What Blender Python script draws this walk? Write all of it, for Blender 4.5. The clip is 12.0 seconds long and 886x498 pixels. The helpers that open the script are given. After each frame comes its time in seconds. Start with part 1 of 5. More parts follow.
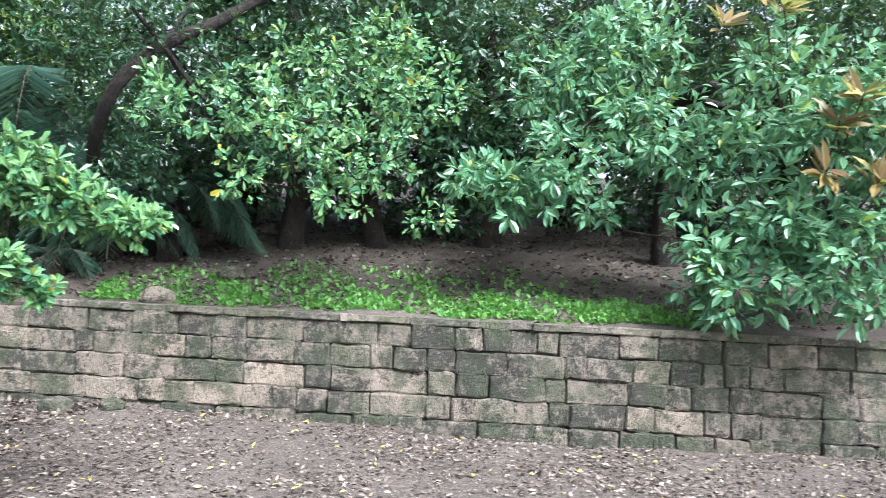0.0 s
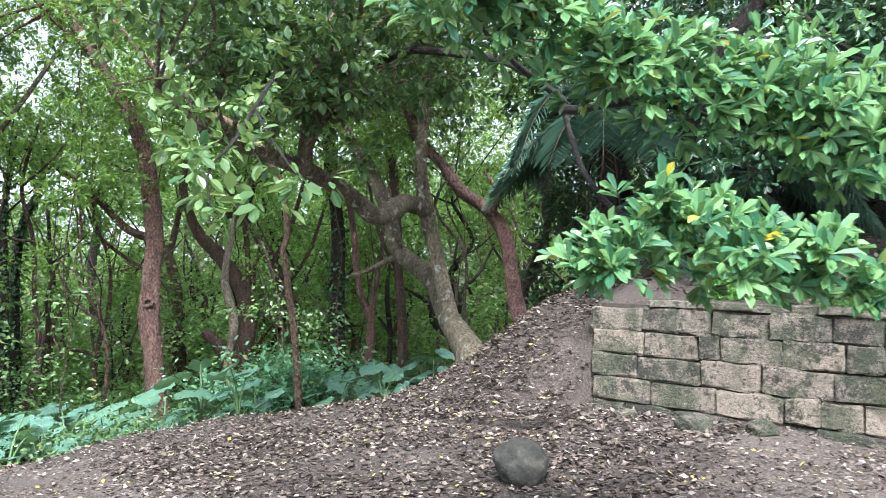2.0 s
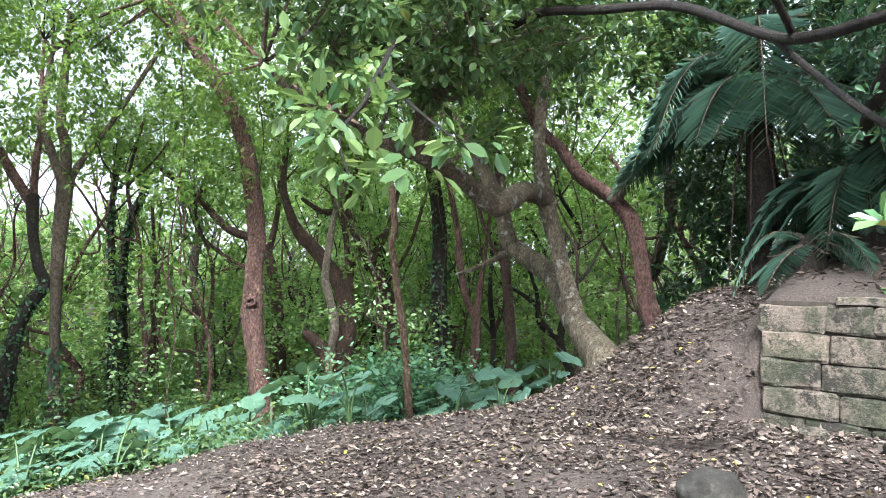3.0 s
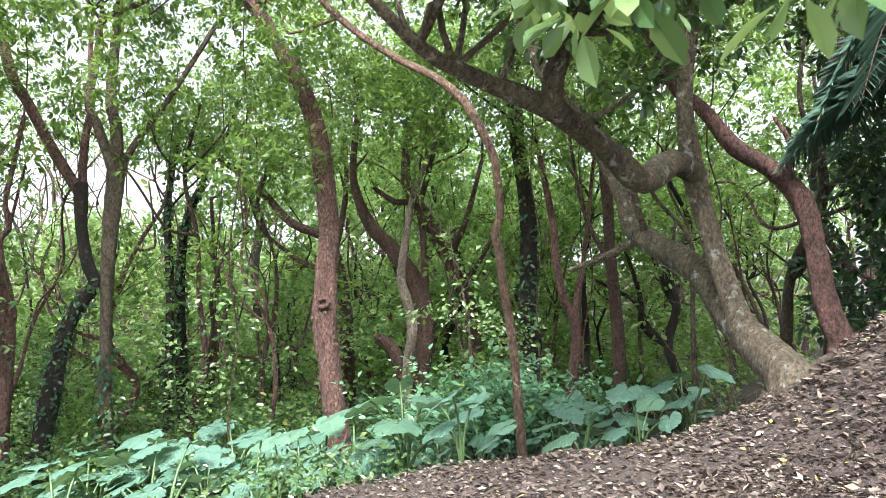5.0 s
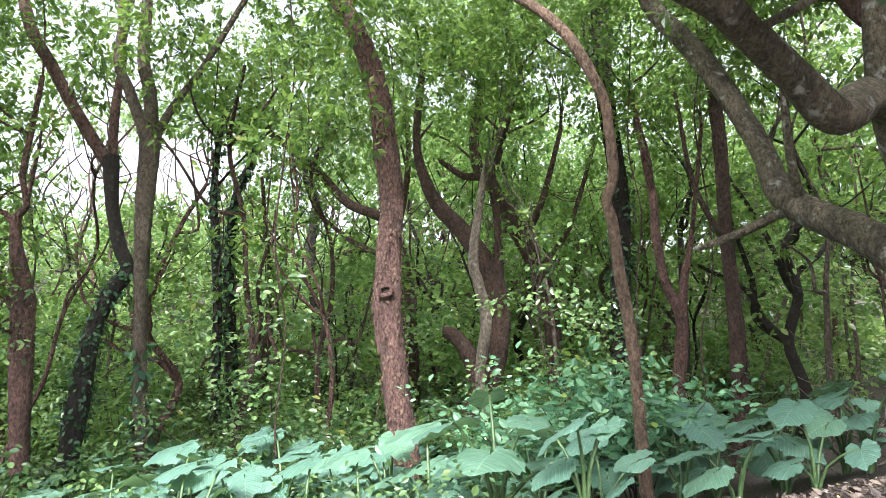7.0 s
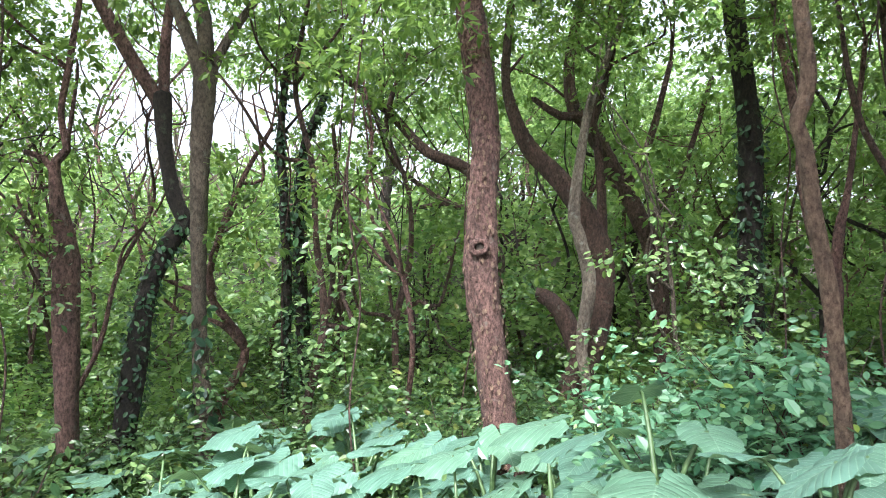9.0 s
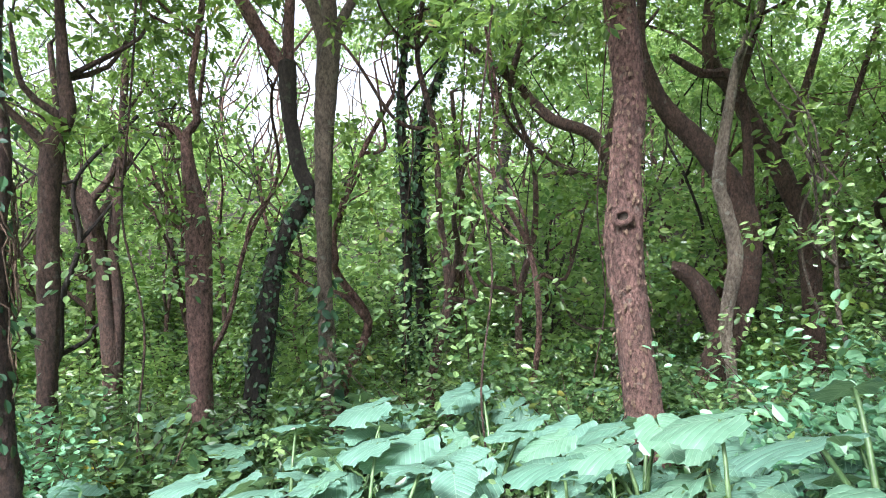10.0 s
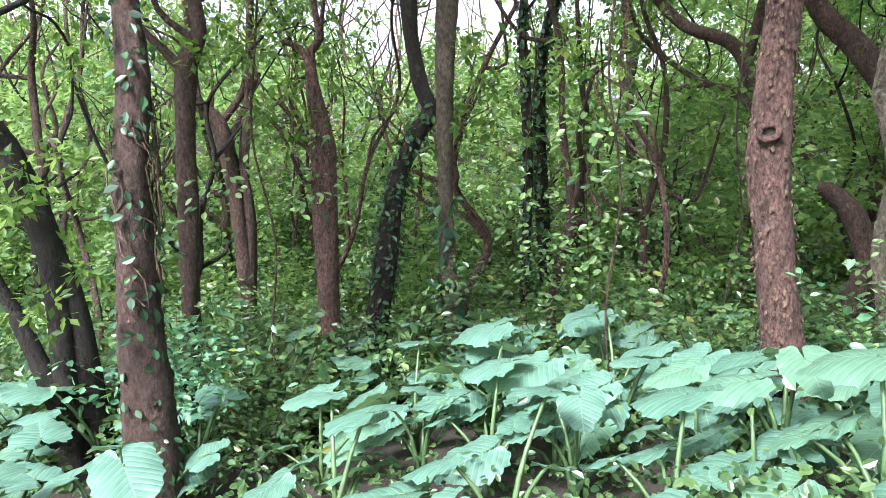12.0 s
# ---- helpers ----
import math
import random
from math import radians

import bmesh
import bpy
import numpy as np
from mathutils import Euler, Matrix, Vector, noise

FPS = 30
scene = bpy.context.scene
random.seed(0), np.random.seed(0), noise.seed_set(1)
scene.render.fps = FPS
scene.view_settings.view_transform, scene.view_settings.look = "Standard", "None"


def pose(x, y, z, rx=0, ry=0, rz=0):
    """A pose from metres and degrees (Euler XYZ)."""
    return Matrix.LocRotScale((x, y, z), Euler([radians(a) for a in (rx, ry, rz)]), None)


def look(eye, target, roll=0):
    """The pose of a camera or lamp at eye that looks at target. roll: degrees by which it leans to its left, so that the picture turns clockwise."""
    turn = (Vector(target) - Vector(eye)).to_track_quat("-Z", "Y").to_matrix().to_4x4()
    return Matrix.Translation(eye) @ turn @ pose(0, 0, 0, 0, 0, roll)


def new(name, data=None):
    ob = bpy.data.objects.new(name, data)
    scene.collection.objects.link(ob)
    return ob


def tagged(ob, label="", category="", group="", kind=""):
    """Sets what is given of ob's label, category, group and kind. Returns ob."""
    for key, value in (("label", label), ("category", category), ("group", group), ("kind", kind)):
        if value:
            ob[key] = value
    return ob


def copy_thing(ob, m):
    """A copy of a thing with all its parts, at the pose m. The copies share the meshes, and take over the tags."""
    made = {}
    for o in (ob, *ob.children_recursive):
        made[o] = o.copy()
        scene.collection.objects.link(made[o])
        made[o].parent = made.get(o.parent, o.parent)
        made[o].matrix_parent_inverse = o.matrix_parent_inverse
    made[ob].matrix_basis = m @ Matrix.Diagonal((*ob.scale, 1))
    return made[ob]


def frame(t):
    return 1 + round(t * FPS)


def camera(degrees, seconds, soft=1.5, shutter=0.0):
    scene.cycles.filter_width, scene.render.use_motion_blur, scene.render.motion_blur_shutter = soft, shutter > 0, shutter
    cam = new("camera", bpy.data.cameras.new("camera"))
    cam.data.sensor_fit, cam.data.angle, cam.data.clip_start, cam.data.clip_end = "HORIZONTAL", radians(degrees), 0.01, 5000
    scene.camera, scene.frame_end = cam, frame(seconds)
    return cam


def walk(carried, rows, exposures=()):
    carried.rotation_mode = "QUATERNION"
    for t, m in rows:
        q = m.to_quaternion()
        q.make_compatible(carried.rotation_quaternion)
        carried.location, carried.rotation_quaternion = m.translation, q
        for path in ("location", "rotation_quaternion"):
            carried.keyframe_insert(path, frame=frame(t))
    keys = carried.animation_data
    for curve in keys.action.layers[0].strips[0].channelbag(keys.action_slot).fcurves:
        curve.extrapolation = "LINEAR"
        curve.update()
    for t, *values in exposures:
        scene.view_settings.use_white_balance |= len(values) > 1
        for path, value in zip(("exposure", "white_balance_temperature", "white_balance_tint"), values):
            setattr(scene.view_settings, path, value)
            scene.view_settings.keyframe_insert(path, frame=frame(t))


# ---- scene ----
cam = camera(63.5, 12.0, soft=0.4, shutter=0.12)
METRES, EYE, TILT, LEAN, TURN = 10.0, 1.5, 5.0, 0.0, 0.0
ROWS = [
    (0.0, 0.0, 0.0, 0.0, 0.0, 0.0, -0.0),
    (0.5, -0.0592, 0.0282, -0.0005, 10.95, 0.0, 0.97),
    (1.0, -0.1136, 0.0505, 0.0039, 20.71, 0.24, 1.83),
    (1.5, -0.1631, 0.0807, -0.0031, 29.06, 0.67, 2.43),
    (2.0, -0.2197, 0.0993, -0.006, 35.43, 0.98, 2.93),
    (2.5, -0.2701, 0.1213, -0.0089, 39.83, 1.24, 3.23),
    (3.0, -0.316, 0.1455, -0.0116, 42.28, 1.4, 3.32),
    (5.0, -0.5039, 0.2366, -0.0146, 46.53, 1.63, 3.58),
    (5.5, -0.5508, 0.2619, -0.0182, 47.96, 1.68, 3.7),
    (6.0, -0.5928, 0.2855, -0.0209, 49.4, 1.64, 3.77),
    (6.5, -0.6312, 0.311, -0.02, 50.51, 1.44, 3.78),
    (8.5, -0.7783, 0.4094, -0.028, 53.88, -1.13, 3.77),
    (9.0, -0.8181, 0.4135, -0.0289, 56.83, -1.88, 3.93),
    (9.5, -0.8477, 0.4127, -0.0304, 60.94, -2.61, 4.1),
    (10.0, -0.8745, 0.4142, -0.0296, 65.45, -3.53, 4.29),
    (10.5, -0.8863, 0.4138, -0.03, 69.44, -4.73, 4.53),
    (11.0, -0.8898, 0.4133, -0.031, 72.24, -6.16, 4.68),
    (11.5, -0.8908, 0.4126, -0.0308, 73.94, -7.78, 4.76),
    (12.0, -0.8904, 0.4125, -0.0304, 74.71, -9.23, 4.81),
]
walk(cam, [(t, pose(0, 0, EYE, TILT, LEAN, TURN) @ pose(METRES * x, METRES * y, METRES * z, 90 + pitch, roll, yaw)) for t, x, y, z, yaw, pitch, roll in ROWS],
     exposures=[(0.0, 1.52, 5650, 8), (1.0, 1.47, 5650, 8), (2.5, 1.54, 5800, 9), (5.0, 1.74, 6150, 12), (9.0, 1.78, 5950, 13), (12.0, 1.74, 5850, 13)])

# ---- sky and light: a bright, thinly overcast day ----
world = bpy.data.worlds.new("sky")
scene.world = world
world.use_nodes = True
wn = world.node_tree.nodes
sky = wn.new("ShaderNodeTexSky")
sky.sky_type, sky.sun_disc = "NISHITA", False
sky.sun_elevation, sky.sun_rotation = radians(48), radians(140)
sky.air_density, sky.dust_density, sky.ozone_density = 1.0, 4.0, 1.0
wn["Background"].inputs["Strength"].default_value = 0.12
cloud = wn.new("ShaderNodeHueSaturation")
cloud.inputs["Saturation"].default_value, cloud.inputs["Value"].default_value = 0.3, 1.25
world.node_tree.links.new(sky.outputs[0], cloud.inputs["Color"])
world.node_tree.links.new(cloud.outputs[0], wn["Background"].inputs["Color"])
sun_data = bpy.data.lights.new("sun", "SUN")
sun_data.energy, sun_data.angle, sun_data.color = 3.4, radians(18), (1.0, 0.96, 0.9)
sun = new("sun", sun_data)
sun.matrix_world = look((0, 0, 0), (-0.42, 0.5, -0.72))


# ---- materials ----
def material(name):
    m = bpy.data.materials.new(name)
    m.use_nodes = True
    nt = m.node_tree
    return m, nt, nt.nodes["Principled BSDF"]


def node(nt, kind, **values):
    n = nt.nodes.new(kind)
    for key, value in values.items():
        n.inputs[key.replace("_", " ")].default_value = value
    return n


def ramp(nt, source, stops):
    r = nt.nodes.new("ShaderNodeValToRGB")
    el = r.color_ramp.elements
    while len(el) < len(stops):
        el.new(0.5)
    for e, (at, colour) in zip(el, stops):
        e.position, e.color = at, (*colour, 1)
    nt.links.new(source, r.inputs["Fac"])
    return r.outputs["Color"]


def mix(nt, fac, a, b, how="MIX"):
    m = nt.nodes.new("ShaderNodeMix")
    m.data_type, m.blend_type = "RGBA", how
    for sock, value in ((m.inputs[0], fac), (m.inputs[6], a), (m.inputs[7], b)):
        if isinstance(value, bpy.types.NodeSocket):
            nt.links.new(value, sock)
        elif isinstance(value, tuple):
            sock.default_value = (*value, 1)
        else:
            sock.default_value = value
    return m.outputs[2]


def coords(nt, scale=1.0, stretch=(1, 1, 1)):
    c = nt.nodes.new("ShaderNodeTexCoord")
    g = nt.nodes.new("ShaderNodeMapping")
    g.inputs["Scale"].default_value = [scale * s for s in stretch]
    nt.links.new(c.outputs["Object"], g.inputs["Vector"])
    return g.outputs[0]


def noise_tex(nt, vec, scale, detail=6.0, rough=0.6):
    n = node(nt, "ShaderNodeTexNoise", Scale=scale, Detail=detail, Roughness=rough)
    nt.links.new(vec, n.inputs["Vector"])
    return n.outputs["Fac"]


def bumped(nt, bsdf, height, strength, distance=0.02):
    b = node(nt, "ShaderNodeBump", Strength=strength, Distance=distance)
    nt.links.new(height, b.inputs["Height"])
    nt.links.new(b.outputs[0], bsdf.inputs["Normal"])


def leaf_material(name, dark, light, old, translucent=0.35, gloss=0.35, share=0.03):
    """Leaf: colour varies leaf by leaf, a few are yellowed; some light comes through."""
    m, nt, b = material(name)
    geo = nt.nodes.new("ShaderNodeNewGeometry")
    rnd = geo.outputs["Random Per Island"]
    base = ramp(nt, rnd, [(0.0, dark), (0.55, tuple((p + q) / 2 for p, q in zip(dark, light))), (0.985 - share, light), (1.0 - share * 0.5, old)])
    vec = coords(nt)
    blotch = noise_tex(nt, vec, 2.2, 3)
    col = mix(nt, 0.45, base, ramp(nt, blotch, [(0.3, (0.45, 0.5, 0.5)), (0.7, (1.0, 1.0, 0.85))]), "MULTIPLY")
    nt.links.new(col, b.inputs["Base Color"])
    b.inputs["Roughness"].default_value = gloss
    b.inputs["Specular IOR Level"].default_value = 0.55
    tr = nt.nodes.new("ShaderNodeBsdfTranslucent")
    nt.links.new(mix(nt, 0.5, col, (0.36, 0.52, 0.12)), tr.inputs["Color"])
    ms = nt.nodes.new("ShaderNodeMixShader")
    ms.inputs[0].default_value = translucent
    nt.links.new(b.outputs[0], ms.inputs[1])
    nt.links.new(tr.outputs[0], ms.inputs[2])
    nt.links.new(ms.outputs[0], nt.nodes["Material Output"].inputs["Surface"])
    return m


LEAF_CANOPY = leaf_material("leaf_canopy", (0.025, 0.08, 0.022), (0.24, 0.37, 0.08), (0.30, 0.26, 0.07), 0.58, 0.33, 0.01)
# paler green: the open-sky light on distant foliage is put into the colour
LEAF_FAR_LIT = leaf_material("leaf_far_lit", (0.04, 0.14, 0.04), (0.44, 0.60, 0.22), (0.30, 0.32, 0.10), 0.6, 0.3, 0.008)
LEAF_NEAR = leaf_material("leaf_near", (0.05, 0.17, 0.10), (0.27, 0.47, 0.19), (0.45, 0.38, 0.04), 0.25, 0.2, 0.01)
LEAF_BANK = leaf_material("leaf_bank", (0.05, 0.17, 0.095), (0.24, 0.46, 0.26), (0.30, 0.40, 0.08), 0.25, 0.36, 0.008)
# bank foliage: deep shade painted in as a very dark green
LEAF_DEEP_SHADE = leaf_material("leaf_deep_shade", (0.010, 0.04, 0.02), (0.05, 0.13, 0.06), (0.14, 0.2, 0.05), 0.2, 0.3, 0.006)
# green darkened to imitate shaded leaf undersides and the dim forest floor
LEAF_SHADE = leaf_material("leaf_shade", (0.02, 0.062, 0.027), (0.14, 0.23, 0.085), (0.2, 0.2, 0.05), 0.3, 0.3, 0.008)
LEAF_RUST = leaf_material("leaf_rust", (0.20, 0.11, 0.06), (0.42, 0.32, 0.12), (0.40, 0.40, 0.12), 0.3, 0.4)
LEAF_SHRUB = leaf_material("leaf_shrub", (0.03, 0.09, 0.035), (0.26, 0.39, 0.15), (0.22, 0.24, 0.07), 0.3, 0.28, 0.006)
LEAF_IVY = leaf_material("leaf_ivy", (0.012, 0.045, 0.025), (0.05, 0.13, 0.055), (0.10, 0.2, 0.06), 0.15, 0.45)
LEAF_PALM = leaf_material("leaf_palm", (0.03, 0.085, 0.065), (0.085, 0.18, 0.12), (0.10, 0.09, 0.05), 0.10, 0.65)
LEAF_GRASS = leaf_material("leaf_grass", (0.06, 0.19, 0.04), (0.17, 0.38, 0.07), (0.16, 0.30, 0.08), 0.3, 0.5)


def taro_material(name, base, pale):
    m, nt, b = material(name)
    info = nt.nodes.new("ShaderNodeObjectInfo")
    vec = coords(nt)
    n = noise_tex(nt, vec, 5.0, 4)
    col = mix(nt, n, base, pale)
    col = mix(nt, 0.5, col, ramp(nt, info.outputs["Random"], [(0.0, (0.6, 0.72, 0.62)), (0.6, (1, 1, 1)), (1.0, (1.15, 1.15, 0.8))]), "MULTIPLY")
    nt.links.new(col, b.inputs["Base Color"])
    b.inputs["Roughness"].default_value = 0.46
    b.inputs["Specular IOR Level"].default_value = 0.45
    sep = nt.nodes.new("ShaderNodeSeparateXYZ")
    nt.links.new(vec, sep.inputs[0])

    def math_node(how, p, q):
        n = nt.nodes.new("ShaderNodeMath")
        n.operation = how
        for sock, value in zip(n.inputs, (p, q)):
            if isinstance(value, bpy.types.NodeSocket):
                nt.links.new(value, sock)
            elif value is not None:
                sock.default_value = value
        return n.outputs[0]

    side = math_node("ABSOLUTE", sep.outputs[1], None)
    rib = math_node("ABSOLUTE", math_node("SINE", math_node("MULTIPLY", math_node("SUBTRACT", sep.outputs[0], math_node("MULTIPLY", side, 0.75)), 26.0), None), None)
    veins = math_node("MINIMUM", math_node("MULTIPLY", rib, 4.0), math_node("MULTIPLY", side, 60.0))
    veins = math_node("MINIMUM", veins, 1.0)
    col = mix(nt, math_node("MULTIPLY", math_node("SUBTRACT", 1.0, veins), 0.45), col, (0.36, 0.52, 0.36))
    nt.links.new(col, b.inputs["Base Color"])
    bumped(nt, b, mix(nt, 0.35, math_node("SINE", math_node("MULTIPLY", rib, 1.5), None), noise_tex(nt, vec, 9.0, 3)), 0.25, 0.02)
    tr = nt.nodes.new("ShaderNodeBsdfTranslucent")
    nt.links.new(mix(nt, 0.5, col, (0.25, 0.4, 0.06)), tr.inputs["Color"])
    ms = nt.nodes.new("ShaderNodeMixShader")
    ms.inputs[0].default_value = 0.25
    nt.links.new(b.outputs[0], ms.inputs[1])
    nt.links.new(tr.outputs[0], ms.inputs[2])
    nt.links.new(ms.outputs[0], nt.nodes["Material Output"].inputs["Surface"])
    return m


TARO_LEAF = taro_material("taro_leaf", (0.065, 0.155, 0.11), (0.15, 0.27, 0.215))
TARO_OLD = taro_material("taro_old_leaf", (0.45, 0.30, 0.03), (0.55, 0.45, 0.06))


def bark_material(name, dark, light, lichen=0.3, lichen_colour=(0.36, 0.37, 0.31), grain=(1, 1, 0.55)):
    m, nt, b = material(name)
    vec = coords(nt, 1.0, grain)
    big = noise_tex(nt, vec, 5.5, 7, 0.7)
    fine = ramp(nt, noise_tex(nt, vec, 30.0, 9, 0.8), [(0.4, (0, 0, 0)), (0.62, (1, 1, 1))])
    col = mix(nt, fine, dark, light)
    col = mix(nt, 0.75, col, ramp(nt, big, [(0.35, (0.35, 0.33, 0.31)), (0.65, (1.2, 1.15, 1.1))]), "MULTIPLY")
    spot = noise_tex(nt, coords(nt), 7.0, 7, 0.65)
    mask = ramp(nt, spot, [(0.62 - 0.2 * lichen, (0, 0, 0)), (0.72 - 0.2 * lichen, (1, 1, 1))])
    col = mix(nt, mask, col, lichen_colour) if lichen > 0 else col
    nt.links.new(col, b.inputs["Base Color"])
    b.inputs["Roughness"].default_value = 0.85
    v = node(nt, "ShaderNodeTexVoronoi", Scale=22.0)
    nt.links.new(vec, v.inputs["Vector"])
    bumped(nt, b, mix(nt, 0.5, fine, v.outputs["Distance"]), 1.0, 0.05)
    return m


BARK_RED = bark_material("bark_red", (0.065, 0.032, 0.027), (0.34, 0.195, 0.165), 0.05, (0.22, 0.18, 0.15))
BARK_BROWN = bark_material("bark_brown", (0.042, 0.023, 0.017), (0.195, 0.118, 0.092), 0.1, (0.16, 0.14, 0.11))
BARK_DARK = bark_material("bark_dark", (0.013, 0.010, 0.008), (0.06, 0.044, 0.034), 0.2, (0.07, 0.08, 0.05))
BARK_GREY = bark_material("bark_grey", (0.07, 0.052, 0.038), (0.26, 0.21, 0.16), 0.15, (0.2, 0.2, 0.16))
BARK_PALE = bark_material("bark_pale", (0.14, 0.11, 0.085), (0.40, 0.345, 0.28), 0.2)
BARK_TAN = bark_material("bark_tan", (0.13, 0.08, 0.055), (0.42, 0.29, 0.20), 0.08, (0.25, 0.2, 0.16))
BARK_LICHEN = bark_material("bark_lichen", (0.08, 0.065, 0.042), (0.35, 0.30, 0.21), 0.25, (0.52, 0.52, 0.45))

m, nt, b = material("leaf_litter_soil")
vec = coords(nt)
f1, f2, f3 = noise_tex(nt, vec, 42.0, 8, 0.75), noise_tex(nt, vec, 1.1, 5), noise_tex(nt, vec, 9.0, 6)
col = ramp(nt, f1, [(0.3, (0.022, 0.017, 0.015)), (0.5, (0.105, 0.086, 0.076)), (0.7, (0.25, 0.22, 0.20))])
col = mix(nt, 0.6, col, ramp(nt, f2, [(0.3, (0.62, 0.56, 0.52)), (0.7, (1.15, 1.12, 1.08))]), "MULTIPLY")
col = mix(nt, 0.35, col, ramp(nt, f3, [(0.3, (0.5, 0.46, 0.42)), (0.7, (1.1, 1.08, 1.05))]), "MULTIPLY")
nt.links.new(col, b.inputs["Base Color"])
b.inputs["Roughness"].default_value = 0.95
bumped(nt, b, mix(nt, 0.4, f1, f3), 0.8, 0.03)
SOIL = m
# humus of bank and wood, its tree shade put into a darker colour
m, nt, b = material("shaded_humus")
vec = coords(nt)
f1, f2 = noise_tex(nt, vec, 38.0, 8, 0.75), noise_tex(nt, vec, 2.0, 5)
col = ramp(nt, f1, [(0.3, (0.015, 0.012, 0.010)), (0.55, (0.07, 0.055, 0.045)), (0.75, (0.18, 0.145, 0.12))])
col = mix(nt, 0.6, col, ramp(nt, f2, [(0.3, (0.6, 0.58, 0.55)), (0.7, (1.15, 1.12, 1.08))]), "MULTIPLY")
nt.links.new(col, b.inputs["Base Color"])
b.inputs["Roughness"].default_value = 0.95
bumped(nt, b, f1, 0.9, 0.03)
SHADED_HUMUS = m
# darker copy of the soil: shade of bough and trees on the mound
m, nt, b = material("shaded_leaf_mould")
vec = coords(nt)
f1, f2 = noise_tex(nt, vec, 40.0, 8, 0.75), noise_tex(nt, vec, 1.6, 5)
col = ramp(nt, f1, [(0.3, (0.018, 0.013, 0.011)), (0.52, (0.082, 0.065, 0.056)), (0.72, (0.195, 0.165, 0.145))])
col = mix(nt, 0.6, col, ramp(nt, f2, [(0.3, (0.62, 0.58, 0.55)), (0.7, (1.15, 1.12, 1.08))]), "MULTIPLY")
nt.links.new(col, b.inputs["Base Color"])
b.inputs["Roughness"].default_value = 0.95
bumped(nt, b, f1, 0.9, 0.03)
SHADED_MOULD = m

m, nt, b = material("dry_leaf")
geo = nt.nodes.new("ShaderNodeNewGeometry")
col = ramp(nt, geo.outputs["Random Per Island"], [(0.0, (0.022, 0.016, 0.013)), (0.4, (0.11, 0.078, 0.062)), (0.78, (0.20, 0.16, 0.135)), (0.96, (0.33, 0.285, 0.25)), (0.998, (0.5, 0.4, 0.06))])
nt.links.new(col, b.inputs["Base Color"])
b.inputs["Roughness"].default_value = 0.8
DRY = m
# fallen leaves of mound and bank, darkened to stand for shade there
m, nt, b = material("fallen_leaf_shaded")
geo = nt.nodes.new("ShaderNodeNewGeometry")
col = ramp(nt, geo.outputs["Random Per Island"], [(0.0, (0.015, 0.011, 0.009)), (0.5, (0.07, 0.05, 0.04)), (0.85, (0.15, 0.118, 0.096)), (0.98, (0.28, 0.23, 0.18))])
nt.links.new(col, b.inputs["Base Color"])
b.inputs["Roughness"].default_value = 0.7
FALLEN_SHADED = m


def stone_material(name, pale, mid, black, moss):
    m, nt, b = material(name)
    info = nt.nodes.new("ShaderNodeObjectInfo")
    c = nt.nodes.new("ShaderNodeTexCoord")
    geo = nt.nodes.new("ShaderNodeNewGeometry")
    pos = geo.outputs["Position"]
    grain = ramp(nt, noise_tex(nt, pos, 34.0, 9, 0.75), [(0.3, (0, 0, 0)), (0.7, (1, 1, 1))])
    patch = noise_tex(nt, pos, 8.5, 10, 0.78)
    wide = noise_tex(nt, pos, 1.3, 5, 0.6)
    tone = ramp(nt, info.outputs["Random"], [(0.0, (0.6, 0.58, 0.54)), (0.5, (0.84, 0.8, 0.75)), (0.85, (1.0, 0.94, 0.88)), (1.0, (1.35, 1.24, 1.14))])
    col = mix(nt, grain, mid, pale)
    col = mix(nt, 0.9, col, tone, "MULTIPLY")
    shift = nt.nodes.new("ShaderNodeMath")
    shift.operation = "MULTIPLY_ADD"
    shift.inputs[1].default_value = 0.12
    nt.links.new(info.outputs["Random"], shift.inputs[0])
    both = nt.nodes.new("ShaderNodeMath")
    both.operation = "MULTIPLY_ADD"
    both.inputs[1].default_value = 0.45
    nt.links.new(wide, both.inputs[0])
    nt.links.new(patch, both.inputs[2])
    nt.links.new(both.outputs[0], shift.inputs[2])
    dark_mask = ramp(nt, shift.outputs[0], [(0.72, (0.95, 0.95, 0.95)), (0.77, (0.55, 0.55, 0.55)), (0.83, (0, 0, 0))])
    col = mix(nt, dark_mask, col, mix(nt, grain, black, tuple(3.0 * v for v in black)))
    moss_mask = ramp(nt, noise_tex(nt, pos, 2.3, 8, 0.7), [(0.44, (0, 0, 0)), (0.58, (0.75, 0.75, 0.75))])
    col = mix(nt, moss_mask, col, mix(nt, grain, moss, tuple(1.8 * v for v in moss)))
    pale_mask = ramp(nt, noise_tex(nt, pos, 12.0, 6, 0.7), [(0.60, (0, 0, 0)), (0.68, (0.7, 0.7, 0.7))])
    col = mix(nt, pale_mask, col, mix(nt, grain, mid, tuple(1.15 * v for v in pale)))
    nt.links.new(col, b.inputs["Base Color"])
    b.inputs["Roughness"].default_value = 0.92
    bumped(nt, b, mix(nt, 0.5, grain, patch), 1.0, 0.05)
    return m


STONE = stone_material("weathered_limestone", (0.44, 0.385, 0.33), (0.21, 0.178, 0.15), (0.026, 0.025, 0.02), (0.05, 0.062, 0.034))
COPING = stone_material("coping_stone", (0.42, 0.38, 0.33), (0.26, 0.23, 0.19), (0.05, 0.05, 0.038), (0.075, 0.085, 0.045))
m, nt, b = material("dark_earth_core")
col = ramp(nt, noise_tex(nt, coords(nt), 14.0), [(0.3, (0.025, 0.02, 0.016)), (0.7, (0.08, 0.065, 0.05))])
nt.links.new(col, b.inputs["Base Color"])
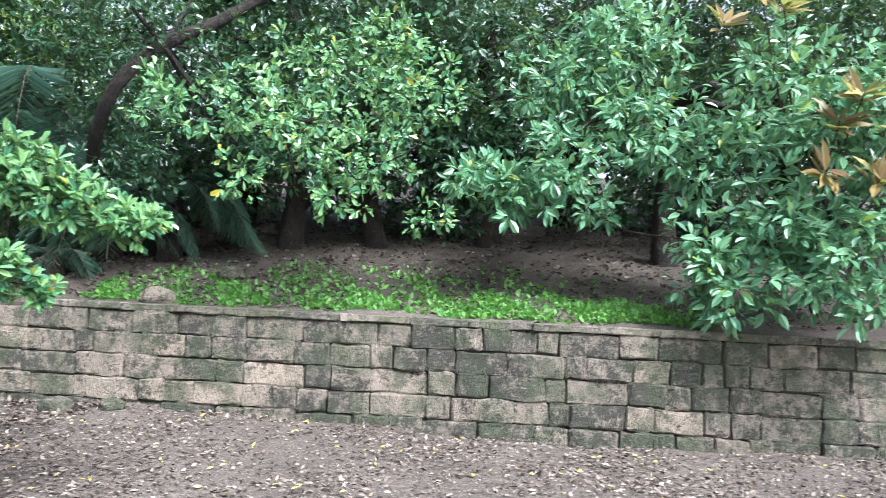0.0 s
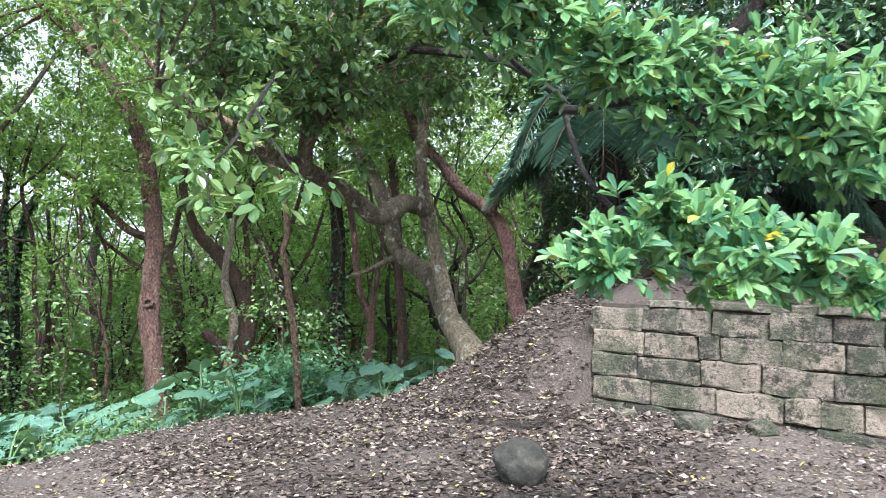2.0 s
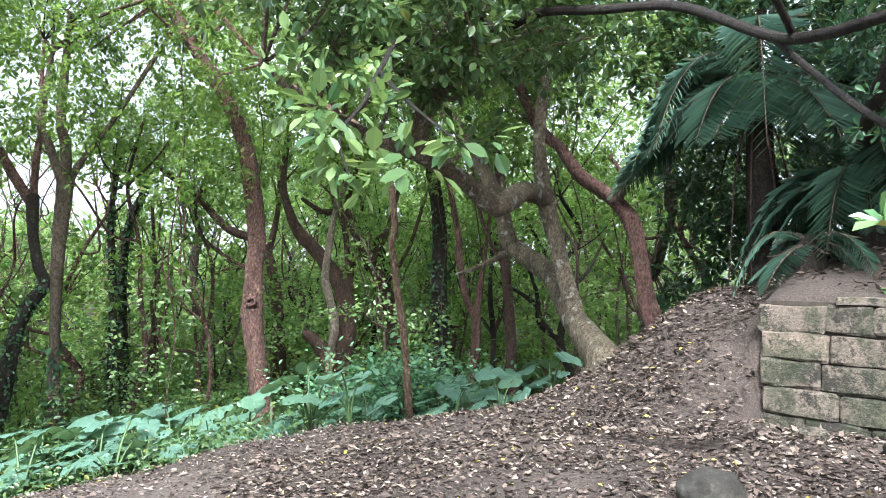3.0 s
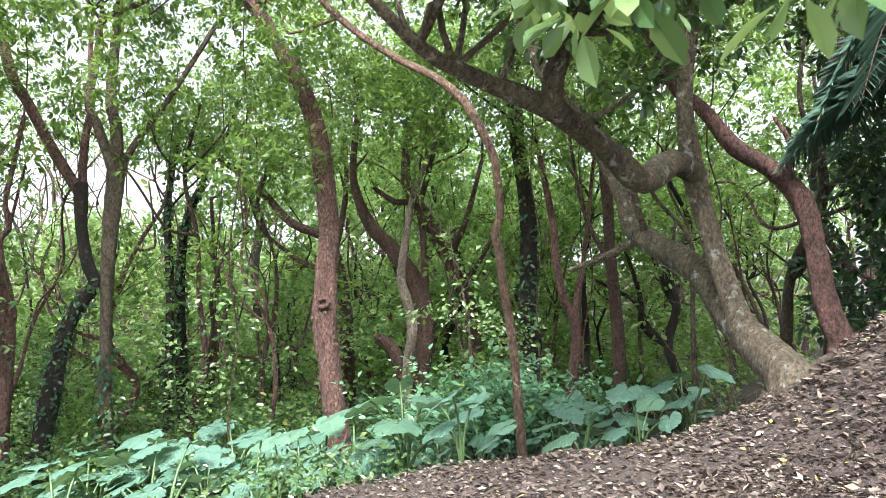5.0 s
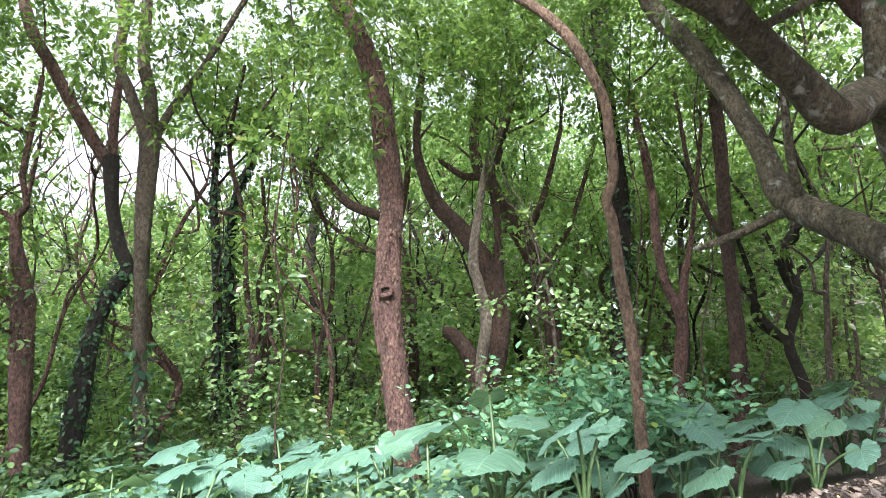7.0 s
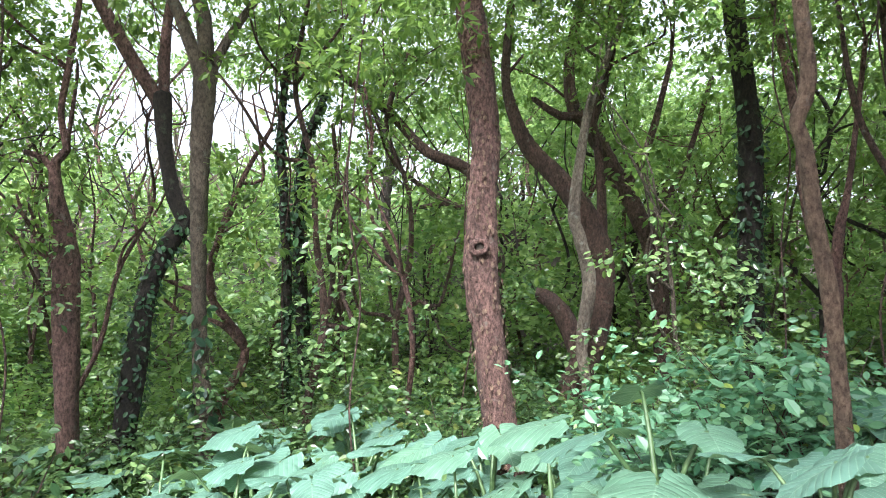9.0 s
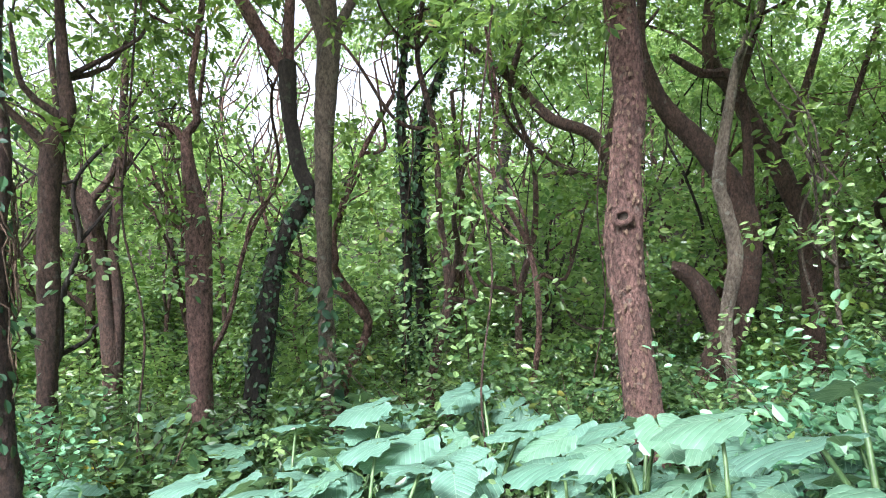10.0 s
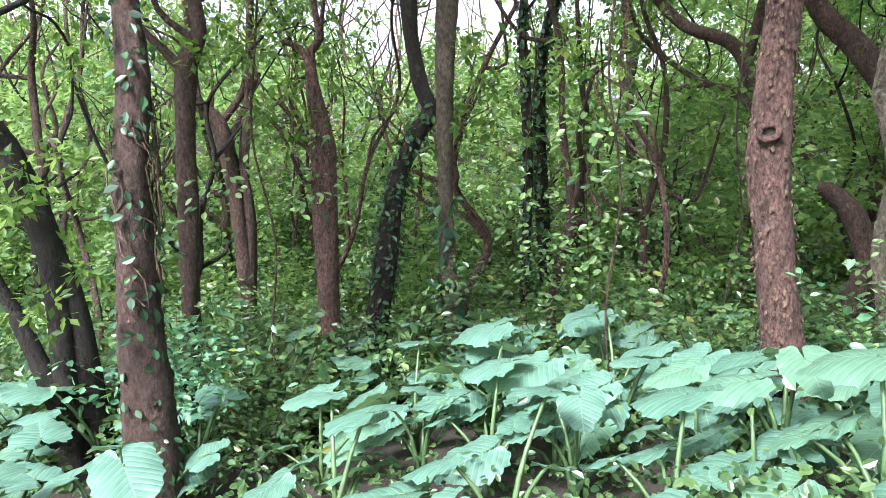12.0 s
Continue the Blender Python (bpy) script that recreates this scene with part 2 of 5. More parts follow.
b.inputs["Roughness"].default_value = 1.0
CORE = m
m, nt, b = material("mossy_boulder")
vec = coords(nt)
col = ramp(nt, noise_tex(nt, vec, 9.0, 8, 0.7), [(0.3, (0.018, 0.017, 0.014)), (0.55, (0.05, 0.047, 0.04)), (0.75, (0.12, 0.11, 0.09))])
nt.links.new(col, b.inputs["Base Color"])
b.inputs["Roughness"].default_value = 0.9
bumped(nt, b, noise_tex(nt, vec, 20.0, 8), 0.6, 0.03)
BOULDER = m
m, nt, b = material("green_stalk")
nt.links.new(ramp(nt, noise_tex(nt, coords(nt), 12.0), [(0.3, (0.04, 0.085, 0.03)), (0.7, (0.11, 0.18, 0.07))]), b.inputs["Base Color"])
b.inputs["Roughness"].default_value = 0.45
STALK = m


# ---- mesh helpers ----
def mesh_from(name, verts, faces, mat, smooth=True):
    """A mesh from arrays; faces: one array of triangles or quads."""
    verts, faces = np.asarray(verts, np.float32), np.asarray(faces, np.int32)
    me = bpy.data.meshes.new(name)
    k = faces.shape[1]
    me.vertices.add(len(verts))
    me.vertices.foreach_set("co", verts.ravel())
    me.loops.add(faces.size)
    me.loops.foreach_set("vertex_index", faces.ravel())
    me.polygons.add(len(faces))
    me.polygons.foreach_set("loop_start", np.arange(0, faces.size, k, dtype=np.int32))
    me.polygons.foreach_set("use_smooth", np.full(len(faces), smooth))
    me.materials.append(mat)
    me.update(calc_edges=True)
    return me


def child(name, me, parent, label=""):
    ob = new(name, me)
    ob.parent = parent
    return tagged(ob, label)


def part(name, bm, mat, parent, label=""):
    me = bpy.data.meshes.new(name)
    bm.to_mesh(me)
    bm.free()
    me.materials.append(mat)
    return child(name, me, parent, label)


def smooth_path(points, step):
    """Catmull-Rom through rows of x, y, z, radius."""
    p = np.asarray(points, float)
    p = np.vstack([2 * p[0] - p[1], p, 2 * p[-1] - p[-2]])
    out = []
    for a, q, c, d in zip(p[:-3], p[1:-2], p[2:-1], p[3:]):
        n = max(2, int(np.linalg.norm(c[:3] - q[:3]) / step))
        for u in np.arange(n)[:, None] / n:
            out.append(0.5 * (2 * q + (c - a) * u + (2 * a - 5 * q + 4 * c - d) * u**2 + (3 * q - a - 3 * c + d) * u**3).ravel())
    out.append(p[-2])
    out = np.array(out)
    out[:, 3] = np.maximum(out[:, 3], 0.003)
    return out


def tube_arrays(points, sides=9, step=0.12, rough=0.06, rng=None):
    p = smooth_path(points, step)
    rng = rng or np.random.default_rng(1)
    tan = np.gradient(p[:, :3], axis=0)
    tan /= np.linalg.norm(tan, axis=1)[:, None] + 1e-9
    side = np.cross(tan, np.where(np.abs(tan[:, 2:3]) > 0.9, [[1.0, 0, 0]], [[0, 0, 1.0]]))
    side /= np.linalg.norm(side, axis=1)[:, None] + 1e-9
    for i in range(1, len(side)):
        s = side[i - 1] - tan[i] * (side[i - 1] @ tan[i])
        side[i] = s / (np.linalg.norm(s) + 1e-9)
    up = np.cross(tan, side)
    ang = np.arange(sides) / sides * 2 * math.pi
    lobes = 1 + rough * np.sin(2 * ang[None] + rng.uniform(0, 6) + p[:, 2:3] * 1.3) + rough * 0.8 * np.sin(3 * ang[None] - p[:, 2:3] * 2.1 + rng.uniform(0, 6))
    rad = p[:, 3:4] * (lobes + rng.normal(0, rough * 0.45, lobes.shape))
    v = p[:, None, :3] + rad[..., None] * (np.cos(ang)[None, :, None] * side[:, None] + np.sin(ang)[None, :, None] * up[:, None])
    n = len(p)
    i, j = np.meshgrid(np.arange(n - 1), np.arange(sides), indexing="ij")
    k = (j + 1) % sides
    f = np.stack([i * sides + j, i * sides + k, (i + 1) * sides + k, (i + 1) * sides + j], -1).reshape(-1, 4)
    cap = len(v.reshape(-1, 3))
    verts = np.vstack([v.reshape(-1, 3), p[-1:, :3] + tan[-1:] * p[-1, 3], p[:1, :3]])
    last = (n - 1) * sides
    caps = [[last + a, last + (a + 1) % sides, cap, cap] for a in range(sides)]
    return verts, np.vstack([f, np.array([[a, b, c, c] for a, b, c, _ in caps])[:, [0, 1, 2, 2]]])


def tube(name, points, mat, parent, label="", sides=9, step=0.12, rough=0.06, seed=1):
    v, f = tube_arrays(points, sides, step, rough, np.random.default_rng(seed))
    me = bpy.data.meshes.new(name)
    me.from_pydata(v.tolist(), [], [tuple(dict.fromkeys(q)) for q in f.tolist()])
    me.polygons.foreach_set("use_smooth", np.full(len(me.polygons), True))
    me.materials.append(mat)
    return child(name, me, parent, label)


def unit(a):
    return a / (np.linalg.norm(a, axis=-1, keepdims=True) + 1e-9)


# outline of a leaf as (along, across, lift): base, two each side, tip
OVAL = np.array([[0, 0, 0], [0.35, -0.26, 0.05], [0.72, -0.24, 0.03], [1, 0, -0.06], [0.72, 0.24, 0.03], [0.35, 0.26, 0.05]])
OBOVATE = np.array([[0, 0, 0], [0.38, -0.17, 0.04], [0.78, -0.23, 0.04], [1, 0, -0.05], [0.78, 0.23, 0.04], [0.38, 0.17, 0.04]])
LANCE_WIDE = np.array([[0, 0, 0], [0.35, -0.2, 0.04], [0.68, -0.17, 0.0], [1, 0, -0.14], [0.68, 0.17, 0.0], [0.35, 0.2, 0.04]])
LANCE = np.array([[0, 0, 0], [0.3, -0.15, 0.03], [0.65, -0.13, 0.0], [1, 0, -0.1], [0.65, 0.13, 0.0], [0.3, 0.15, 0.03]])


KITE = np.array([[0, 0, 0], [0.45, -0.25, 0.03], [1, 0, -0.04], [0.45, 0.25, 0.03]])


def leaf_arrays(base, along, normal, length, shape):
    along, n0 = unit(along), unit(normal)
    across = unit(np.cross(n0, along))
    normal = np.cross(along, across)
    L = length[:, None, None]
    v = base[:, None] + L * (shape[None, :, 0:1] * along[:, None] + shape[None, :, 1:2] * across[:, None] + shape[None, :, 2:3] * normal[:, None])
    k = len(shape)
    at = np.arange(len(base))[:, None, None] * k
    f = (np.array([[0, 1, 2, 3], [0, 3, 4, 5]] if k == 6 else [[0, 1, 2, 3]])[None] + at).reshape(-1, 4)
    return v.reshape(-1, 3), f


def join(pieces):
    vs, fs, at = [], [], 0
    for v, f in pieces:
        vs.append(v), fs.append(f + at)
        at += len(v)
    return np.vstack(vs), np.vstack(fs)


def clump_leaves(blobs, density, length, shape, rng, droop=0.25, flat=0.55, hollow=0.35, face=(0.25, -0.15, 1.0)):
    """Loose leaves in blobs of x, y, z, radius: thick at the outside, uneven, with gaps."""
    pieces = []
    for x, y, z, r in blobs:
        n = max(12, int(density * r * r))
        twigs = max(3, n // 9)
        d = unit(rng.normal(size=(twigs, 3)))
        hub = np.array([x, y, z]) + d * (r * rng.uniform(hollow, 1.12, (twigs, 1))) * [1, 1, flat + 0.2]
        pick = rng.integers(0, twigs, n)
        out = unit(d[pick] * 0.7 + rng.normal(size=(n, 3)) * 0.9 + [0, 0, -droop])
        base = hub[pick] + out * rng.uniform(0, 0.5, (n, 1)) * length * 1.6
        normal = unit(rng.normal(size=(n, 3)) * (1 - flat) + np.array(face))
        pieces.append(leaf_arrays(base, out, normal, length * rng.uniform(0.6, 1.25, n), shape))
    return join(pieces)


def whorl_leaves(centres, axes, per, length, shape, rng, open_angle=0.9, droop=0.3):
    """Rosettes of leaves at the twig tips."""
    c, ax = np.repeat(centres, per, 0), unit(np.repeat(axes, per, 0))
    n = len(c)
    s = unit(np.cross(ax, rng.normal(size=(n, 3))))
    tilt = rng.uniform(0.4, 1.0, (n, 1)) * open_angle * 1.4
    out = unit(ax * np.cos(tilt) + s * np.sin(tilt) + [0, 0, -droop * 0.5])
    base = c - ax * rng.uniform(0, 0.7, (n, 1)) * length * 0.6
    normal = unit(ax * 0.3 + np.array([0.2, -0.75, 0.75]) + rng.normal(size=(n, 3)) * 0.25)
    return leaf_arrays(base, out, normal, length * rng.uniform(0.65, 1.15, n), shape)


# ---- ground ----
def ease(a):
    a = np.clip(a, 0, 1)
    return a * a * (3 - 2 * a)


def wall_line(x):
    return 8.14 - 0.09 * x


def wall_top(x):
    return 1.42 - 0.05 * x


def crest(y):
    return np.interp(y, [-30, 2, 6, 8, 10, 14], [-10.5, -9.5, -9.35, -8.7, -8.4, -8.6])


def ground_height(x, y):
    x, y = np.asarray(x, float), np.asarray(y, float)
    foot = np.interp(x, [-9, -5.5, -3.5, -1.8, 0, 2, 5], [0.3, 0.42, 0.42, 0.28, 0.12, 0.0, -0.06])
    low = foot * ease((y - 3.5) / 4.5) + 0.03 * np.sin(1.7 * x + 0.6) * np.sin(1.3 * y)
    mound = 1.35 * ease((y - 7.5) / 2.6) * ease((x + 9.0) / 2.6)
    left_low = low + mound
    back = wall_top(x) - 0.04 + 0.33 * np.maximum(y - wall_line(x) - 0.3, 0) ** 0.95
    behind = np.where(y > wall_line(x) + 0.22, back, low)
    w = ease((x + 6.4) / 0.9)
    h = np.where(x > -5.65, behind, left_low * (1 - w) + w * np.where(y > wall_line(x) + 0.22, np.minimum(back, low + mound + 0.3 * (x + 6.4)), low + mound * (1 - w * 0.4)))
    h = np.minimum(h, 7.0)
    s = np.maximum(crest(y) - x, 0)
    fall = np.interp(s, [0, 0.6, 2, 3.5, 5.5, 9, 13, 17, 23, 30, 45, 80], [0, 0.06, 0.55, 0.95, 1.3, 1.85, 2.05, 1.3, -1.0, -2.8, -4.0, -4.5])
    hill = np.clip(y - 14, 0, 30) * 0.08 * ease(s / 4)
    h = np.where(s > 0, np.where(y > 8, h * np.exp(-s * 0.5), h) - fall + hill, h)
    return h + 0.035 * np.sin(3.1 * x + 1.9 * y) * np.sin(2.3 * y - 1.1 * x)


def axis(lo, hi, step, far):
    mid = np.arange(lo, hi + 1e-6, step)
    out = np.geomspace(step * 1.5, far, 34)
    return np.concatenate([lo - out[::-1], mid, hi + out])


gx, gy = axis(-13, 7.5, 0.13, 500), axis(-1, 14, 0.13, 500)
X, Y = np.meshgrid(gx, gy, indexing="ij")
Z = ground_height(X, Y)
grid_v = np.stack([X, Y, Z], -1).reshape(-1, 3)
a, c = np.meshgrid(np.arange(len(gx) - 1), np.arange(len(gy) - 1), indexing="ij")
q = a * len(gy) + c
grid_f = np.stack([q, q + len(gy), q + len(gy) + 1, q + 1], -1).reshape(-1, 4)
ground_mesh = mesh_from("ground", grid_v, grid_f, SOIL)
ground_mesh.materials.append(SHADED_HUMUS)
ground_mesh.materials.append(SHADED_MOULD)
mid = grid_v[grid_f].mean(1)
# where the trees' shade is painted: wooded and under take darker soils
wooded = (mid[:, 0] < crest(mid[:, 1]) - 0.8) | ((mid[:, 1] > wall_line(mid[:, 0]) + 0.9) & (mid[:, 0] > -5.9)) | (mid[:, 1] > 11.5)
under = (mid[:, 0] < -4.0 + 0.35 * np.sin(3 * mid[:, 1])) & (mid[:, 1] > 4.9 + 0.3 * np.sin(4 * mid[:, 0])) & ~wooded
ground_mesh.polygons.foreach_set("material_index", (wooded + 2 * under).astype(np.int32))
ground = tagged(new("ground", ground_mesh), "bare brown soil strewn with dry leaf litter", "ground", kind="structure")


# ---- trees ----
def gz(x, y):
    return float(ground_height(x, y))


def tree(points, limbs, bark, label, crown=(), leaf_len=0.11, leaves=LEAF_CANOPY, density=720, seed=1, group="", flare=1.35, sides=13, root=True, twigs=0, shape=KITE, ivy=None, ivy_len=0.09, face=(0.25, -0.15, 1.0), limb_bark=None):
    rng = np.random.default_rng(seed)
    x, y, z, r = points[0]
    base = gz(x, y)
    top = tagged(new("tree"), label, "tree", group)
    top.location = (x, y, base)
    shift = lambda rows: [(a - x, b - y, c - base, d) for a, b, c, d in rows]  # noqa: E731
    pts = [p for p in points if p[2] > base + 0.25]
    if root:
        pts = [(x, y, base - 0.2, r * flare * 1.25), (x, y, base + 0.06, r * flare)] + pts
    tube("trunk", shift(pts), bark, top, sides=sides, step=0.07 if sides > 7 else 0.15, rough=0.075, seed=seed)
    for n, limb in enumerate(limbs):
        tube("limb", shift(limb), limb_bark or bark, top, sides=8, step=0.15, seed=seed + n + 7)
    if twigs and len(crown):
        # thin branches from the upper trunk out to the leaf clumps
        src = np.array([p[:3] for row in (points[len(points) // 2:], *limbs) for p in row])
        rad = np.array([p[3] for row in (points[len(points) // 2:], *limbs) for p in row])
        for n, (bx, by, bz, br) in enumerate(list(crown)[:twigs]):
            k = int(np.argmin(np.linalg.norm(src - [bx, by, bz - 0.8], axis=1)))
            s = src[k]
            mid = (s + [bx, by, bz]) / 2 + rng.normal(size=3) * 0.22
            r0 = max(0.012, min(0.035, rad[k] * 0.55))
            tube("branch", shift([(*s, r0), (*mid, r0 * 0.7), (bx, by, bz, r0 * 0.35)]), bark, top, sides=5, step=0.25, rough=0.05, seed=seed + n)
    if ivy:
        low, high, amount = ivy
        p = smooth_path(pts, 0.1)
        p = p[(p[:, 2] > low) & (p[:, 2] < high)]
        k = rng.integers(0, len(p), amount)
        d = unit(rng.normal(size=(amount, 3)) * [1, 1, 0.15])
        at = p[k, :3] + d * (p[k, 3:4] + rng.uniform(0.0, 0.05, (amount, 1))) + rng.normal(size=(amount, 3)) * [0, 0, 0.05]
        v, f = leaf_arrays(at, unit(rng.normal(size=(amount, 3)) * 0.6 + [0, 0, -0.7] + d * 0.3), d + [0, 0, 0.35], ivy_len * rng.uniform(0.6, 1.3, amount), OVAL)
        child("ivy", mesh_from("ivy", v - [x, y, base], f, LEAF_IVY, False), top, "dark climbing ivy leaves")
    if len(crown):
        v, f = clump_leaves(crown, density, leaf_len, shape, rng, face=face)
        child("crown", mesh_from("crown", v - [x, y, base], f, leaves, False), top)
    return top


def open_sky(x, y, z):
    """The gap in the canopy down the valley, where the sky shows between the trunks."""
    d, bearing = math.hypot(x + 7.8, y - 3.6), math.degrees(math.atan2(-(x + 7.8), y - 3.6))
    rise = math.degrees(math.atan2(z - 1.25, d))
    return d > 11 and 62 < bearing < 91 and 8.5 + 1.5 * math.sin(bearing * 0.7) < rise < 15.5 + 2.5 * math.sin(bearing * 0.9 + 1)


def thicket(name, label, blobs, density, length, leaves, seed, face=(0.3, -0.2, 0.9)):
    """Foliage too far or too dense to tell apart plant by plant."""
    blobs = [row for n, row in enumerate(blobs) if not open_sky(*row[:3]) or n % 7 == 0]
    v, f = clump_leaves(blobs, density, length, KITE, np.random.default_rng(seed), hollow=0.2, face=face)
    return tagged(new(name, mesh_from(name, v, f, leaves, False)), label, "undergrowth", kind="stuff")


def crown_over(x, y, z, spread, n, rng, r=(0.5, 1.0), thick=1.3):
    a, d = rng.uniform(0, 2 * math.pi, n), spread * np.sqrt(rng.uniform(0, 1, n))
    return list(zip(x + d * np.cos(a), y + d * np.sin(a), z + rng.normal(0, thick * 0.5, n), rng.uniform(*r, n)))


# ---- the stone retaining wall ----
def stone_block(name, size, rng, chip=0.012):
    """A squared, chipped block with its base corner at the origin: length, depth, height."""
    bm = bmesh.new()
    bmesh.ops.create_cube(bm, size=1)
    for v in bm.verts:
        v.co = Vector(((v.co.x + 0.5) * size[0], (v.co.y + 0.5) * size[1], (v.co.z + 0.5) * size[2]))
    bmesh.ops.subdivide_edges(bm, edges=[e for e in bm.edges if abs(e.verts[0].co.x - e.verts[1].co.x) > 0.1 * size[0]], cuts=2)
    bmesh.ops.bevel(bm, geom=[e for e in bm.edges if e.calc_face_angle(0) > 0.5], offset=min(0.022, size[2] * 0.14), segments=1, affect="EDGES")
    hollow = float(rng.normal(0, 0.006))
    for v in bm.verts:
        v.co += Vector(rng.normal(0, chip, 3).tolist()) * (0.75 if v.co.y < 0.1 else 0.4)
        if 0.2 * size[0] < v.co.x < 0.8 * size[0] and v.co.y < 0.1:
            v.co.y += hollow
    return bm


def place(ob, x, z, dy=0.0, tilt=0.0):
    yaw = math.degrees(math.atan(-0.09))
    ob.matrix_basis = pose(x, wall_line(x) + dy, z, tilt, 0, yaw)


wall = tagged(new("wall_retaining"), "old weathered limestone block retaining wall with dark lichen", "wall", kind="structure")
rng = np.random.default_rng(5)
W0, W1, COURSE = -5.62, 8.2, 0.262
core_v, core_f = [], []
xs = np.linspace(W0 + 0.1, W1, 40)
for x in xs:
    yb, t = wall_line(x), wall_top(x) - 0.06
    core_v += [(x, yb + 0.07, -0.6), (x, yb + 0.16, t), (x, yb + 0.55, t), (x, yb + 0.55, -0.6)]
for i in range(len(xs) - 1):
    for j in range(4):
        k = (j + 1) % 4
        core_f.append((i * 4 + j, i * 4 + k, i * 4 + 4 + k, i * 4 + 4 + j))
core_f += [(0, 1, 2, 3), tuple(len(core_v) - 4 + j for j in range(4))]
child("wall_core", mesh_from("wall_core", core_v, core_f, CORE, False), wall, "dark earth joints behind the blocks")
for row in range(7):
    x = W0 + (0.0 if row % 2 else -0.02)
    first = True
    while x < W1:
        big = rng.random()
        length = float(rng.uniform(0.22, 0.40) if big < 0.5 else rng.uniform(0.40, 0.72))
        if first and row < 2:
            length = 0.62
        z = wall_top(x + length / 2) - 0.075 - (row + 1) * COURSE
        if z + COURSE > gz(x + length / 2, wall_line(x) - 0.15) - 0.05:
            gap = float(rng.uniform(0.001, 0.006))
            bm = stone_block("block", (length - gap, 0.34, COURSE - float(rng.uniform(0.0, 0.008))), rng)
            ob = part("block", bm, STONE, wall)
            place(ob, x, z + float(rng.normal(0, 0.006)), dy=0.10 - 0.018 * row + float(rng.normal(0, 0.011)), tilt=float(rng.normal(0, 0.7)))
            ob.rotation_euler.y = math.atan(0.05)
        x += length
        first = False
x = W0 + 0.7
while x < W1:
    length = float(rng.uniform(0.5, 0.95))
    ob = part("coping_slab", stone_block("coping", (length - 0.01, 0.42, 0.085), rng, 0.007), COPING, wall)
    place(ob, x, wall_top(x) - 0.085, dy=0.085 + float(rng.normal(0, 0.012)))
    ob.rotation_euler.y = math.atan(0.05)
    x += length

# ---- the forest's main trees, from the path outwards ----
C = lambda seed: np.random.default_rng(seed)  # noqa: E731
tree([(-14.33, 9.04, -1.31, 0.249), (-14.35, 9.01, -0.98, 0.215), (-14.41, 8.94, -0.21, 0.192), (-14.48, 8.85, 0.75, 0.184), (-14.53, 8.79, 1.38, 0.205), (-14.53, 8.79, 1.71, 0.19), (-14.53, 8.79, 2.24, 0.159), (-14.51, 8.81, 2.88, 0.15), (-14.57, 8.74, 3.81, 0.153), (-14.61, 8.68, 4.3, 0.15), (-14.73, 8.51, 4.96, 0.145), (-14.9, 8.25, 5.57, 0.138), (-15.17, 7.85, 6.35, 0.13), (-15.6, 7.4, 7.4, 0.1)],
     [], BARK_RED, "tall reddish-brown tree trunk with a knot hole", crown_over(-15.4, 7.6, 7.6, 2.6, 24, C(1)), seed=1, twigs=12)
tree([(-17.81, 6.81, -1.89, 0.145), (-17.84, 6.7, -0.64, 0.128), (-17.87, 6.62, 0.57, 0.103), (-17.87, 6.6, 1.66, 0.109), (-17.87, 6.61, 2.72, 0.121), (-17.85, 6.66, 4.1, 0.15)],
     [[(-17.86, 6.63, 3.95, 0.1), (-17.93, 6.35, 4.76, 0.084), (-17.97, 6.2, 5.2, 0.076), (-17.96, 6.34, 6.24, 0.072), (-17.96, 6.35, 6.63, 0.067), (-17.73, 7.05, 7.17, 0.049)],
      [(-17.85, 6.69, 3.95, 0.11), (-17.86, 6.63, 4.79, 0.1), (-17.89, 6.54, 5.25, 0.092), (-17.89, 6.58, 6.47, 0.077), (-17.87, 6.62, 7.4, 0.058)],
      [(-17.83, 6.7, 4.0, 0.075), (-17.77, 6.98, 4.6, 0.058), (-17.65, 7.44, 5.38, 0.052), (-17.3, 8.32, 7.21, 0.046), (-17.24, 8.51, 7.67, 0.031)]],
     BARK_GREY, "slender grey tree forking into three limbs", crown_over(-17.7, 6.9, 7.8, 2.0, 16, C(2)), seed=2, twigs=8, ivy=(-1.8, 1.0, 130), ivy_len=0.16)
tree([(-18.16, 5.79, -1.99, 0.185), (-18.17, 5.75, -0.96, 0.137), (-18.15, 5.85, -0.04, 0.15), (-18.12, 6.0, 1.08, 0.126), (-18.07, 6.26, 1.74, 0.132), (-18.03, 6.45, 2.05, 0.117), (-18.06, 6.33, 2.4, 0.109), (-18.08, 6.21, 3.02, 0.097), (-18.09, 6.18, 3.54, 0.114), (-18.1, 6.16, 3.73, 0.121)],
     [[(-18.1, 6.16, 3.6, 0.1), (-18.17, 5.71, 4.32, 0.097), (-18.24, 5.31, 5.07, 0.095), (-18.34, 5.08, 5.54, 0.091), (-18.41, 4.81, 6.8, 0.06)],
      [(-18.09, 6.19, 3.6, 0.07), (-18.09, 6.21, 4.54, 0.065), (-18.07, 6.29, 5.25, 0.054), (-18.05, 6.22, 5.93, 0.043), (-18.05, 6.23, 6.82, 0.034)]],
     BARK_DARK, "crooked dark tree wrapped in ivy with reddish limbs", crown_over(-18.3, 5.3, 7.6, 1.9, 14, C(3)), seed=3, twigs=8, ivy=(-1.6, 2.2, 620), limb_bark=BARK_RED)
